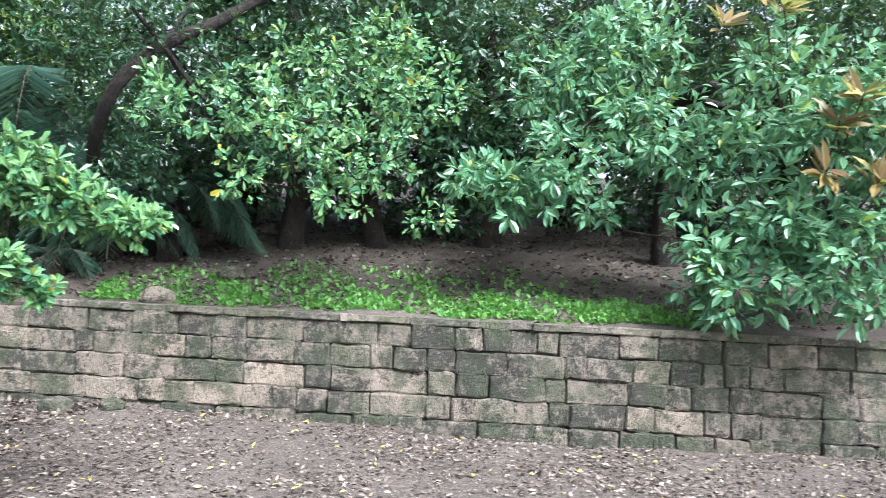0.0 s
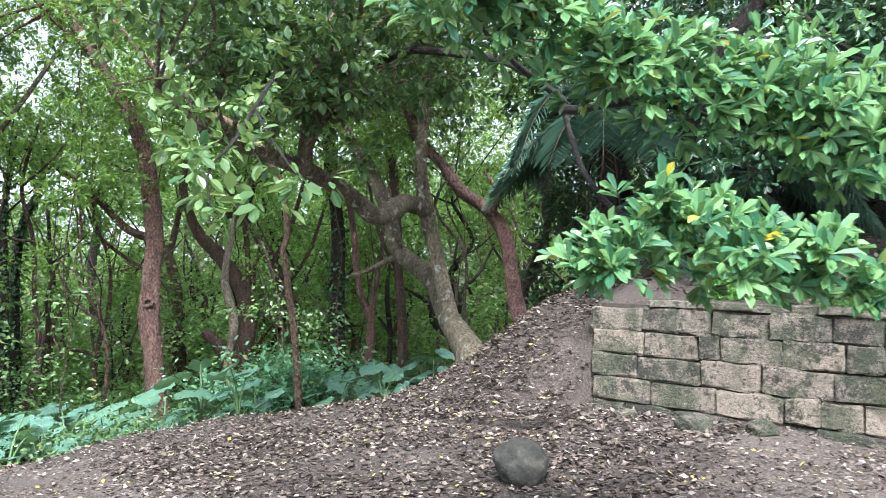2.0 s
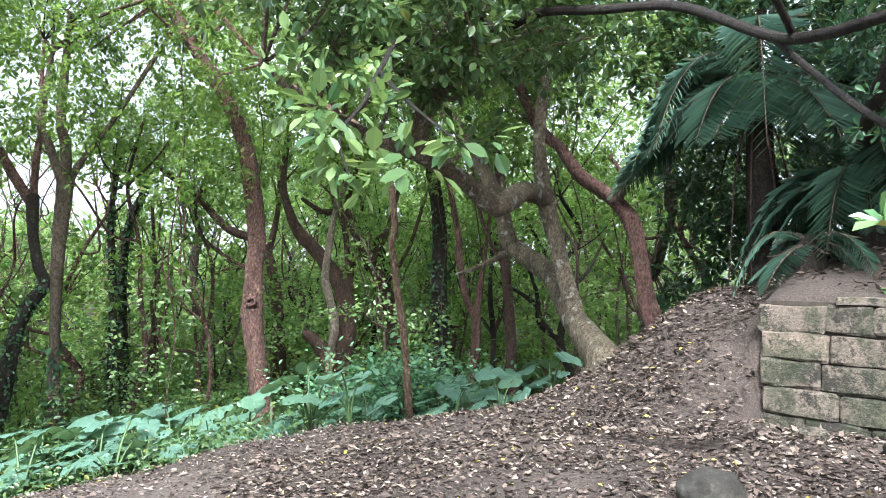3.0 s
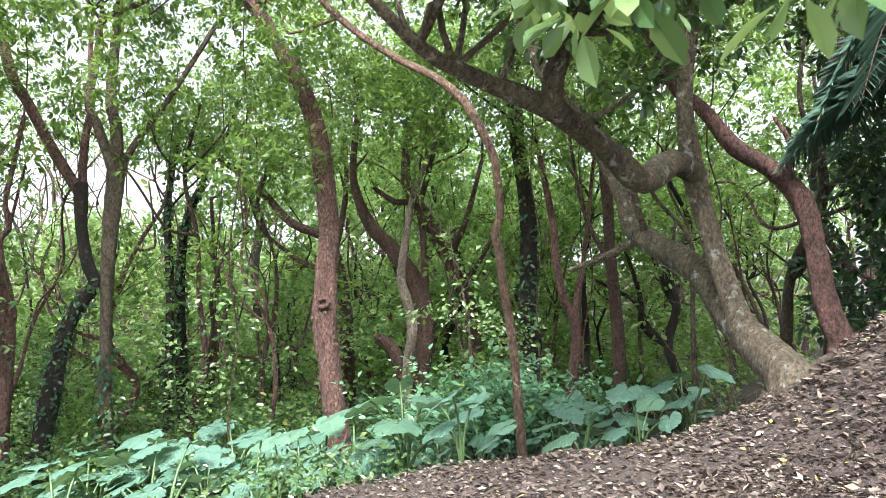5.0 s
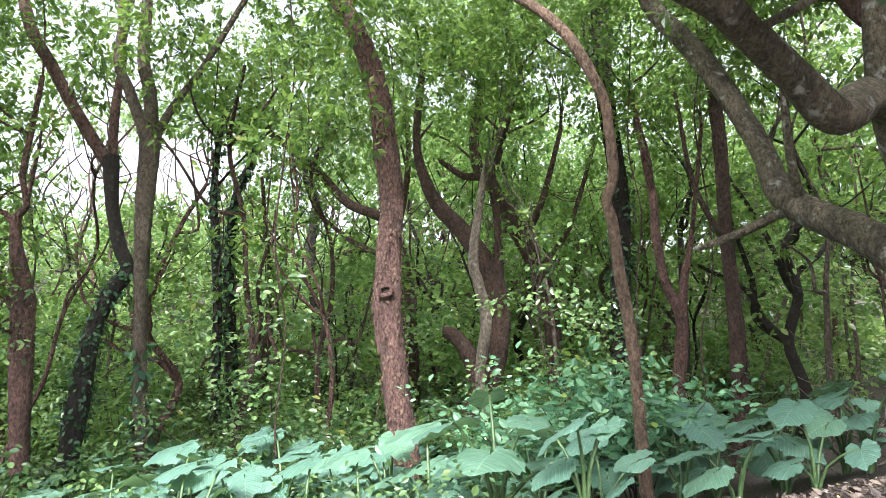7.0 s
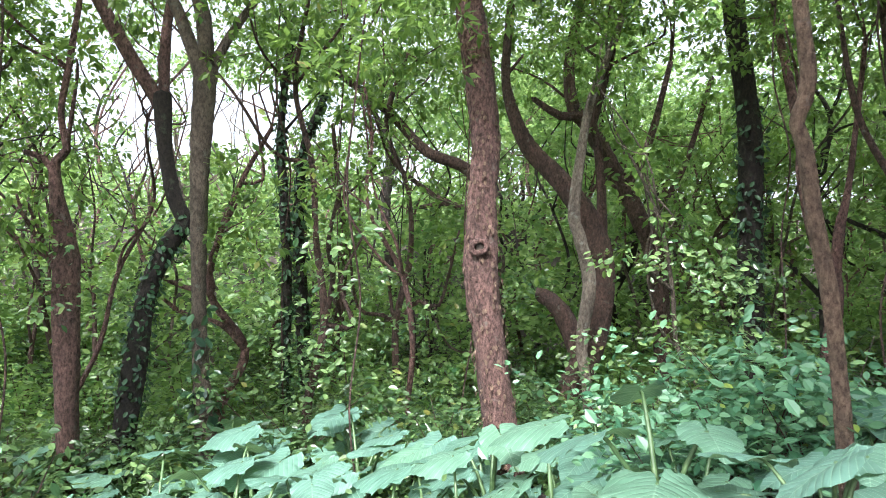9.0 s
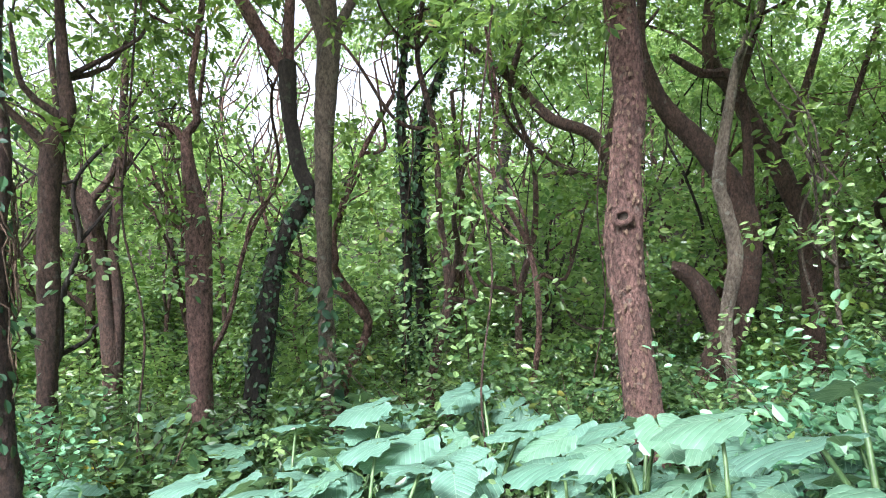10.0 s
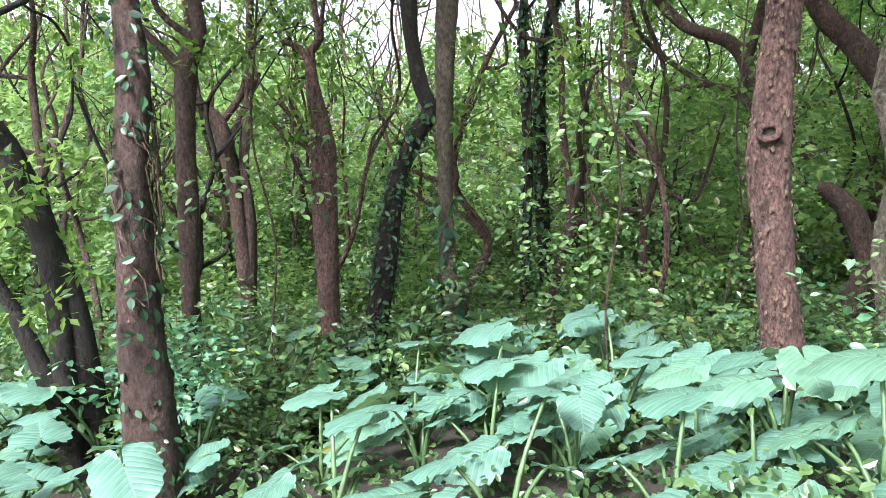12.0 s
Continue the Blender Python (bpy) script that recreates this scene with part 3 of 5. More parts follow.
tree([(-17.45, 5.08, -1.59, 0.112), (-17.46, 5.04, -0.45, 0.117), (-17.46, 5.03, 0.45, 0.135), (-17.46, 5.01, 1.13, 0.147), (-17.46, 5.0, 1.65, 0.14), (-17.47, 4.9, 2.3, 0.085), (-17.47, 4.89, 2.68, 0.058), (-17.46, 5.0, 2.82, 0.049), (-17.47, 4.94, 3.25, 0.039), (-17.46, 5.01, 3.76, 0.04), (-17.45, 5.12, 4.6, 0.03)],
     [[(-17.46, 5.0, 1.3, 0.065), (-17.48, 4.83, 1.6, 0.046), (-17.51, 4.55, 1.75, 0.033), (-17.53, 4.37, 1.97, 0.02)], [(-17.47, 4.9, 2.5, 0.046), (-17.49, 4.77, 2.71, 0.039), (-17.51, 4.58, 2.77, 0.029)]],
     BARK_RED, "reddish tree trunk thinning to a broken crooked top", crown_over(-17.5, 4.6, 3.0, 0.9, 7, C(4), (0.25, 0.5)) + crown_over(-17.4, 5.1, 5.4, 1.2, 6, C(41)), seed=4, twigs=9, leaf_len=0.13)
tree([(-14.35, 3.39, -0.49, 0.198), (-14.35, 3.35, 0.2, 0.156), (-14.35, 3.35, 0.82, 0.129), (-14.35, 3.35, 1.42, 0.119), (-14.36, 3.4, 2.0, 0.113), (-14.35, 3.38, 2.56, 0.095), (-14.35, 3.39, 3.11, 0.085), (-14.4, 3.5, 4.6, 0.07), (-14.5, 3.6, 6, 0.05)],
     [], BARK_BROWN, "brown trunk hung with dry hairy vine roots and ivy", crown_over(-14.4, 3.4, 6.2, 1.8, 14, C(5)), seed=5, twigs=8, ivy=(-0.8, 4.0, 380), ivy_len=0.085)
tree([(-17.08, 3.48, -1.3, 0.133), (-17.08, 3.49, -0.27, 0.106), (-17.08, 3.51, 0.74, 0.11), (-17.08, 3.51, 1.65, 0.096), (-17.08, 3.56, 2.41, 0.107), (-17.09, 3.7, 2.76, 0.083), (-17.09, 3.67, 3.11, 0.071), (-17.09, 3.64, 3.67, 0.053), (-17.1, 3.6, 5, 0.04)],
     [[(-17.08, 3.55, 2.35, 0.06), (-17.07, 3.35, 2.58, 0.044), (-17.05, 3.14, 2.79, 0.035), (-17.04, 3.0, 3.06, 0.023)], [(-17.09, 3.66, 2.7, 0.04), (-17.08, 3.3, 3.0, 0.03), (-17.05, 3.2, 3.6, 0.02)]],
     BARK_BROWN, "straight brown tree with upswept limbs", crown_over(-17.1, 3.4, 5.2, 1.6, 12, C(6)), seed=6, twigs=8)
tree([(-15.71, 2.51, -1.09, 0.163), (-15.71, 2.51, -0.1, 0.105), (-15.7, 2.47, 0.66, 0.112), (-15.67, 2.34, 1.15, 0.12), (-15.65, 2.23, 1.53, 0.103), (-15.61, 2.08, 1.85, 0.092), (-15.58, 1.94, 2.47, 0.076), (-15.5, 1.7, 4, 0.06)],
     [[(-15.77, 2.74, -1.3, 0.15), (-15.75, 2.65, 0.09, 0.095), (-15.71, 2.48, 0.81, 0.068), (-15.69, 2.43, 1.25, 0.038)], [(-15.7, 2.45, -0.7, 0.1), (-15.64, 2.19, 0.14, 0.068), (-15.61, 2.09, 0.4, 0.052), (-15.58, 1.97, 0.84, 0.037)]],
     BARK_DARK, "dark many-stemmed tree bending aside", crown_over(-15.5, 2.3, 2.6, 0.9, 7, C(7), (0.3, 0.5)) + crown_over(-15.4, 1.8, 4.6, 1.6, 12, C(71)) + crown_over(-15.5, 2.4, 1.0, 0.5, 4, C(72), (0.2, 0.4)), seed=7, twigs=14)
tree([(-20.4, 4.19, -2.28, 0.127), (-20.4, 4.08, -1.06, 0.125), (-20.4, 4.0, 0.38, 0.132), (-20.4, 3.88, 1.43, 0.13), (-20.4, 3.73, 1.98, 0.12), (-20.4, 3.46, 2.27, 0.076), (-20.4, 3.41, 2.92, 0.05), (-20.4, 3.3, 4.2, 0.04)],
     [[(-20.4, 4.1, -1.3, 0.1), (-20.4, 4.15, 0.38, 0.097), (-20.4, 4.09, 1.25, 0.078), (-20.4, 4.21, 2.53, 0.077), (-20.4, 4.29, 4.2, 0.05)], [(-20.4, 3.75, 1.9, 0.068), (-20.4, 4.12, 2.45, 0.051), (-20.4, 4.28, 3.28, 0.043)]],
     BARK_BROWN, "brown twin-stemmed tree in the undergrowth", crown_over(-20.4, 3.9, 4.8, 1.7, 14, C(8)), seed=8, twigs=8)
tree([(-21.71, 9.8, -1.48, 0.145), (-21.77, 9.65, 0.09, 0.132), (-21.81, 9.56, 2.25, 0.119), (-21.78, 9.63, 3.71, 0.095), (-21.7, 9.81, 4.32, 0.074), (-21.61, 10.05, 5.14, 0.057), (-21.7, 9.83, 6.15, 0.045)],
     [], BARK_DARK, "thin dark trunk overgrown with climbers", crown_over(-21.7, 9.8, 6.4, 1.3, 8, C(9)), seed=9, twigs=5, ivy=(-1.6, 5, 700), ivy_len=0.13)
tree([(-20.97, 8.97, -1.07, 0.073), (-20.96, 9.0, 1.2, 0.091), (-20.99, 8.93, 2.79, 0.1), (-21.01, 8.87, 3.85, 0.069), (-20.96, 9.01, 5.49, 0.063), (-20.92, 9.1, 6.13, 0.042)],
     [], BARK_DARK, "thin dark trunk overgrown with climbers", crown_over(-21.0, 9.0, 6.4, 1.2, 7, C(10)), seed=10, twigs=5, ivy=(-1.6, 5, 600), ivy_len=0.13)
tree([(-22.42, 10.65, -0.72, 0.106), (-22.36, 10.76, 0.81, 0.104), (-22.35, 10.79, 2.29, 0.08), (-22.39, 10.71, 2.85, 0.057), (-22.5, 10.6, 4.5, 0.04)], [], BARK_BROWN, "slim brown trunk in the undergrowth", crown_over(-22.4, 10.7, 4.4, 1.2, 8, C(11)), seed=11, twigs=6)
tree([(-26.39, 14.57, -2.11, 0.142), (-26.48, 14.41, 0.1, 0.124), (-26.59, 14.22, 1.94, 0.138), (-26.63, 14.14, 3.29, 0.152), (-26.56, 14.27, 4.62, 0.136), (-26.72, 13.99, 5.5, 0.09), (-26.93, 13.6, 6.57, 0.065)], [], BARK_DARK, "slim dark winding trunk standing alone", crown_over(-26.9, 13.7, 7.2, 1.5, 9, C(12)), seed=12, twigs=6)
tree([(-20.26, 13.43, -1.04, 0.199), (-20.35, 13.31, 1.77, 0.164), (-20.58, 12.99, 3.35, 0.141), (-21.19, 12.19, 3.89, 0.118), (-21.69, 11.52, 4.74, 0.096), (-22.35, 10.64, 5.61, 0.072), (-22.8, 10.05, 6.3, 0.049)],
     [[(-20.4, 13.25, 2.4, 0.085), (-20.9, 12.58, 2.77, 0.071), (-21.25, 12.1, 2.69, 0.04)], [(-20.85, 12.65, 2.75, 0.059), (-21.11, 12.29, 2.97, 0.053), (-21.62, 11.62, 3.67, 0.042), (-21.84, 11.33, 4.51, 0.03)], [(-20.5, 13.1, 3.2, 0.1), (-20.2, 13.2, 4.6, 0.07), (-20.0, 13.0, 6.3, 0.05)]],
     BARK_BROWN, "leaning brown tree with a long sloping limb", crown_over(-21.8, 11.4, 6.6, 2.0, 18, C(13)), seed=13, twigs=10)
tree([(-16.08, 11.92, -0.51, 0.082), (-16.15, 11.85, 0.31, 0.091), (-16.07, 11.93, 1.22, 0.1), (-16.16, 11.84, 1.88, 0.091), (-16.23, 11.77, 2.29, 0.088), (-16.16, 11.84, 3.2, 0.074), (-16.07, 11.93, 3.93, 0.07), (-15.95, 12.06, 4.41, 0.061), (-15.73, 12.27, 5.2, 0.041)], [], BARK_PALE, "slender pale grey crooked sapling", crown_over(-15.7, 12.2, 6.0, 1.3, 9, C(14)), seed=14, twigs=6)
tree([(-17.03, 12.49, -0.73, 0.301), (-16.76, 12.8, 0.46, 0.226), (-16.72, 12.84, 1.46, 0.207), (-16.84, 12.71, 2.18, 0.19), (-17.17, 12.35, 2.91, 0.164), (-17.47, 12.02, 3.38, 0.15), (-17.65, 11.81, 3.86, 0.12), (-17.79, 11.66, 4.7, 0.084), (-17.71, 11.75, 6.2, 0.065)],
     [[(-16.9, 12.65, -0.2, 0.2), (-17.16, 12.36, 0.72, 0.164), (-17.36, 12.13, 0.98, 0.135), (-17.4, 12.1, 1.03, 0.11)], [(-16.7, 12.85, 1.7, 0.09), (-16.72, 12.83, 2.99, 0.072), (-16.84, 12.7, 3.9, 0.08), (-17.17, 12.34, 4.0, 0.073), (-17.47, 12.01, 4.3, 0.05)], [(-16.84, 12.7, 3.7, 0.07), (-16.6, 12.9, 4.8, 0.055), (-16.4, 13.2, 6.2, 0.04)]],
     BARK_BROWN, "thick twisted brown tree with a sawn stub", crown_over(-17.2, 12.2, 6.4, 2.0, 18, C(15)), seed=15, twigs=10)
tree([(-17.26, 15.05, -0.5, 0.195), (-17.37, 14.95, 1.55, 0.185), (-17.63, 14.73, 2.48, 0.166), (-17.9, 14.5, 3.12, 0.16), (-18.28, 14.17, 4.09, 0.15), (-18.55, 13.93, 4.64, 0.135), (-18.6, 13.9, 5.61, 0.107), (-18.4, 14.06, 6.8, 0.074)],
     [[(-17.8, 14.6, 2.9, 0.09), (-17.5, 14.9, 3.8, 0.07), (-17.3, 15.3, 5.4, 0.05)], [(-17.55, 14.8, 2.2, 0.07), (-16.9, 15.1, 3.2, 0.055), (-16.6, 15.6, 5, 0.04)]],
     BARK_BROWN, "brown tree leaning with several crooked limbs", crown_over(-18.2, 14.3, 7.0, 2.2, 16, C(16)), seed=16, twigs=10)
tree([(-14.78, 14.13, -0.34, 0.193), (-14.82, 14.1, 2.15, 0.173), (-14.83, 14.09, 3.78, 0.174), (-15.01, 13.94, 5.69, 0.165), (-15.07, 13.89, 8.13, 0.144)], [], BARK_DARK, "dark upright trunk clad in climbers", crown_over(-15, 13.9, 7.6, 2.2, 16, C(17)), seed=17, twigs=8, ivy=(-0.6, 4, 500), ivy_len=0.12)
tree([(-12.35, 13.68, -0.07, 0.116), (-12.37, 13.67, 1.08, 0.117), (-12.46, 13.61, 2.56, 0.109), (-12.51, 13.58, 4.07, 0.1), (-12.72, 13.45, 6.16, 0.082)], [[(-12.45, 13.62, 2.4, 0.05), (-12.8, 13.3, 3.4, 0.04), (-12.9, 13.0, 4.8, 0.03)]], BARK_BROWN, "straight thin brown trunk", crown_over(-12.7, 13.4, 6.6, 1.8, 14, C(18)), seed=18, twigs=8)
tree([(-13.35, 13.61, 0.04, 0.103), (-13.29, 13.66, 1.26, 0.103), (-13.49, 13.52, 1.88, 0.083), (-13.6, 13.43, 2.72, 0.08), (-13.63, 13.41, 3.36, 0.07), (-13.9, 13.2, 5.2, 0.04)], [[(-13.3, 13.65, 1.1, 0.083), (-13.24, 13.69, 1.99, 0.073), (-13.15, 13.76, 2.61, 0.042), (-13.0, 13.9, 4.5, 0.03)]], BARK_RED, "reddish forked young trunk", crown_over(-13.5, 13.5, 5.6, 1.5, 10, C(19)), seed=19, twigs=8)
tree([(-10.66, 9.0, -0.4, 0.062), (-10.7, 8.97, 0.28, 0.057), (-10.74, 8.95, 0.89, 0.049), (-10.78, 8.92, 1.34, 0.054), (-10.85, 8.87, 1.84, 0.054), (-10.9, 8.84, 2.35, 0.055), (-10.94, 8.81, 2.51, 0.053), (-10.88, 8.85, 2.77, 0.055), (-10.91, 8.83, 3.2, 0.053), (-10.96, 8.79, 3.55, 0.055), (-11.2, 8.59, 4.14, 0.06), (-11.49, 8.33, 4.5, 0.055), (-11.9, 7.97, 4.8, 0.047), (-12.42, 7.5, 5.33, 0.043), (-13, 7.0, 6.2, 0.03)], [], BARK_TAN, "slim tan wavy sapling trunk", crown_over(-13, 7.0, 6.6, 1.2, 8, C(20)), seed=20, twigs=6, flare=1.1)
big = tree([(-7.74, 9.42, 0.62, 0.2), (-8.08, 9.62, 1.05, 0.178), (-8.47, 9.92, 1.45, 0.17), (-9.16, 10.42, 2.06, 0.165), (-10.19, 10.81, 2.63, 0.155), (-10.51, 11.0, 3.17, 0.133), (-11.0, 11.09, 4.04, 0.129), (-11.49, 11.12, 4.75, 0.125), (-12.0, 11.1, 5.4, 0.107), (-12.6, 11.1, 6.8, 0.086)],
     [[(-8.3, 9.8, 1.2, 0.146), (-8.5, 9.95, 1.62, 0.138), (-8.71, 10.04, 2.14, 0.125), (-8.84, 9.98, 2.74, 0.121), (-8.89, 9.91, 3.12, 0.133), (-8.96, 9.87, 3.77, 0.098), (-8.94, 9.88, 4.38, 0.088), (-8.88, 9.91, 4.87, 0.088), (-8.81, 9.94, 6.2, 0.073)],
      [(-8.89, 10.0, 3.1, 0.129), (-8.82, 9.31, 3.16, 0.142), (-8.77, 8.63, 2.87, 0.144), (-8.89, 8.25, 3.1, 0.129), (-8.92, 7.72, 3.28, 0.115), (-8.91, 7.25, 3.38, 0.116), (-9.05, 6.78, 3.48, 0.086), (-9.09, 6.33, 3.54, 0.074), (-9.13, 5.97, 3.64, 0.060), (-9.2, 5.4, 4.0, 0.043)],
      [(-8.9, 7.35, 3.3, 0.112), (-8.77, 7.22, 3.65, 0.100), (-8.58, 7.28, 3.95, 0.087), (-8.44, 7.31, 4.4, 0.075), (-8.3, 7.2, 5.6, 0.052)],
      [(-10.1, 10.8, 2.58, 0.069), (-10.55, 10.6, 2.32, 0.052), (-10.94, 10.32, 2.14, 0.034)], [(-10.0, 10.7, 2.6, 0.052), (-9.95, 10.4, 3.0, 0.047), (-9.9, 10.2, 3.6, 0.039)]],
     BARK_LICHEN, "large leaning lichen-spotted tree with heavy crooked limbs", crown_over(-7.9, 6.3, 4.5, 1.9, 34, C(25), (0.3, 0.6), 0.9) + crown_over(-8.6, 7.4, 5.6, 2.2, 18, C(21)) + crown_over(-12, 10.8, 7.2, 2.4, 18, C(22)) + crown_over(-8.6, 9.9, 6.2, 2.0, 16, C(23)), seed=21, twigs=26, sides=14, flare=1.12, leaf_len=0.12, leaves=LEAF_SHADE, density=850, shape=OVAL)
tree([(-7.85, 11.19, 1.22, 0.15), (-7.98, 11.12, 1.71, 0.13), (-8.05, 11.08, 2.29, 0.108), (-8.17, 11.03, 2.87, 0.122), (-8.44, 10.9, 3.25, 0.1), (-8.78, 10.72, 3.55, 0.105), (-9.08, 10.57, 4.03, 0.085), (-9.38, 10.41, 4.41, 0.096), (-9.8, 10.2, 5.6, 0.07)], [[(-8.3, 10.97, 3.1, 0.05), (-8.2, 10.9, 3.5, 0.035), (-8.3, 10.7, 3.8, 0.02)]], BARK_RED, "reddish peeling snag bending over", crown_over(-9.8, 10.6, 6.0, 1.6, 10, C(24)), seed=24, twigs=5)

# background woods: slender crooked trunks
rng = np.random.default_rng(77)
placed = [(-14.4, 9), (-17.8, 6.7), (-18.2, 5.8), (-17.4, 5.1), (-14.3, 3.4), (-17.1, 3.5), (-15.7, 2.5), (-20.4, 4.1), (-21.7, 9.8), (-21, 9), (-22.4, 10.7), (-26.5, 14.4), (-20.3, 13.4), (-16.1, 11.9), (-17, 12.6), (-17.3, 15), (-14.8, 14.1), (-12.4, 13.7), (-13.3, 13.6), (-10.7, 9)]
count = 0
for _ in range(4000):
    if count >= 150:
        break
    x, y = float(rng.uniform(-44, -9.5)), float(rng.uniform(-5, 34))
    far = math.hypot(x + 8, y - 3.5)
    if far < 11 or x > -11.5 and y < 13.5 or far > 40 or y < 3.2 - 0.12 * (-8 - x) * 2.2:
        continue
    if any((x - a) ** 2 + (y - c) ** 2 < (1.1 + 0.02 * far) ** 2 for a, c in placed):
        continue
    bearing = math.degrees(math.atan2(-(x + 6.5), y - 3.2))
    if 52 < bearing < 108 and far > 14 and count <= 62 and rng.random() < 0.9 or count > 62 and far > 24:
        continue
    placed.append((x, y))
    count += 1
    thin = count > 62
    z0, high, r = gz(x, y), float(rng.uniform(4.6, 7.5)), float(rng.uniform(0.03, 0.065) if thin else rng.uniform(0.05, 0.13))
    lean, bend = rng.normal(0, 0.16, 2), rng.normal(0, 0.34, (7, 2))
    pts = [(x + lean[0] * h * high + bend[i, 0] * h, y + lean[1] * h * high + bend[i, 1] * h, z0 + h * high, r * (1 - 0.62 * h)) for i, h in enumerate(np.linspace(0, 1, 7))]
    limbs = []
    for k in range(int(rng.integers(3, 6))):
        i = int(rng.integers(2, 6))
        px, py, pz, pr = pts[i]
        d = rng.normal(0, 0.9, 2)
        up = float(rng.uniform(0.6, 2.2))
        w = rng.normal(0, 0.16, (3, 3))
        limbs.append([(px, py, pz, pr * 0.75)] + [(px + d[0] * u + w[n, 0], py + d[1] * u + w[n, 1], pz + up * u**1.5 + w[n, 2], pr * q) for n, (u, q) in enumerate(((0.35, 0.62), (0.7, 0.5), (1.15, 0.32)))])
    crown = crown_over(pts[-1][0], pts[-1][1], pts[-1][2] + 0.4, 1.2 if thin else 1.9, 1 if thin else 9, rng, (0.3, 0.5) if thin else (0.5, 1.0)) + [(*l[-1][:3], float(rng.uniform(0.2, 0.4) if thin else rng.uniform(0.35, 0.7))) for l in limbs]
    crown = [row for n, row in enumerate(crown) if not open_sky(*row[:3]) or n % 4 == 0]
    bark = (BARK_BROWN, BARK_DARK, BARK_GREY, BARK_RED)[int(rng.integers(0, 4))]
    tree(pts, limbs, bark, "slender crooked forest tree with a leafy crown", crown, leaf_len=0.10 + 0.003 * far, leaves=LEAF_FAR_LIT if far > 17 else LEAF_CANOPY, density=390 if far < 24 else 280, seed=100 + count, group="background forest trees", sides=7, twigs=5)

# trees that stand on the bank behind the wall
tree([(-5.3, 12.4, 2.6, 0.17), (-5.1, 11.2, 3.3, 0.14), (-4.7, 9.5, 3.5, 0.09), (-4.11, 8.72, 4.25, 0.082), (-3.58, 8.91, 4.9, 0.08), (-3.0, 9.12, 5.28, 0.076), (-2.4, 9.35, 5.74, 0.07), (-1.46, 9.69, 6.35, 0.075)], [], BARK_DARK, "dark arching tree limb above the bank",
     crown_over(-3.4, 9.6, 5.2, 1.6, 16, C(31), (0.5, 0.9)) + crown_over(-4.0, 9.6, 4.2, 0.9, 9, C(33), (0.3, 0.55)), leaf_len=0.10, leaves=LEAF_DEEP_SHADE, density=1000, seed=31, twigs=10, shape=OBOVATE, face=(0.1, -0.65, 0.75))
bank = [(-2.16, 7.81, 3.77, 0.6), (-1.44, 7.97, 3.56, 0.6), (-2.24, 7.68, 3.04, 0.34), (-0.82, 8.26, 3.29, 0.62), (-0.3, 8.49, 4.04, 0.66), (-1.18, 8.01, 2.85, 0.4), (-0.16, 8.5, 2.66, 0.28), (-3.07, 8.03, 3.9, 0.5), (-0.6, 8.78, 4.71, 0.7), (-1.54, 8.46, 4.45, 0.6)]
tree([(-1.2, 12.6, 2.8, 0.18), (-1.3, 12.2, 3.6, 0.16), (-1.2, 11, 4.4, 0.12), (-1.0, 9.6, 4.6, 0.08)], [[(-1.2, 11.2, 4.3, 0.07), (-1.8, 9.6, 4.1, 0.05), (-1.9, 8.3, 3.7, 0.02)], [(-1.1, 10.6, 4.5, 0.06), (-0.7, 9.2, 3.9, 0.04), (-0.8, 8.3, 3.2, 0.015)]], BARK_DARK, "dark tree spreading glossy green boughs over the bank", bank, leaf_len=0.105, leaves=LEAF_NEAR, density=1350, seed=32, twigs=10, shape=OBOVATE, face=(0.1, -0.65, 0.75))
right = [(1.65, 9.46, 4.64, 0.8), (0.86, 9.26, 3.13, 0.5), (1.58, 9.16, 3.34, 0.75), (2.63, 8.92, 3.87, 0.8), (3.32, 8.36, 3.31, 0.8), (2.98, 8.07, 2.28, 0.48), (3.2, 7.87, 1.86, 0.36), (3.93, 7.76, 2.56, 0.75), (4.19, 7.4, 2.05, 0.5), (4.1, 8.24, 4.17, 0.9), (4.52, 7.55, 3.32, 0.8), (4.3, 7.27, 1.6, 0.28), (2.44, 9.49, 5.13, 0.9), (2.85, 7.96, 1.66, 0.22), (1.91, 9.0, 2.8, 0.3), (5.2, 7.6, 2.6, 0.8), (5.4, 7.7, 4.0, 0.9), (3.3, 7.75, 1.75, 0.35), (4.0, 7.5, 1.85, 0.42), (4.6, 7.2, 1.75, 0.4), (3.6, 7.7, 2.35, 0.5), (2.95, 7.95, 1.95, 0.35), (3.15, 7.8, 1.45, 0.2), (1.0, 9.0, 3.0, 0.5), (0.4, 8.9, 3.2, 0.45)]
tree([(3.6, 11.6, 2.3, 0.17), (3.5, 11.2, 3.4, 0.15), (3.4, 10.2, 4.4, 0.11), (3.5, 9.0, 4.4, 0.07)], [[(3.45, 10.6, 4.1, 0.07), (2.2, 9.8, 4.2, 0.05), (1.5, 9.2, 3.5, 0.02)], [(3.45, 9.8, 4.4, 0.06), (3.2, 8.8, 3.4, 0.04), (3.0, 8.1, 2.3, 0.015)], [(3.5, 9.6, 4.4, 0.06), (4.2, 8.4, 3.6, 0.04), (4.2, 7.6, 2.3, 0.015)]], BARK_DARK, "tree with layered drooping green leaves over the wall", right, leaf_len=0.165, leaves=LEAF_BANK, density=1000, seed=33, twigs=17, shape=LANCE_WIDE, face=(0.1, -0.65, 0.75))
rng = np.random.default_rng(8)
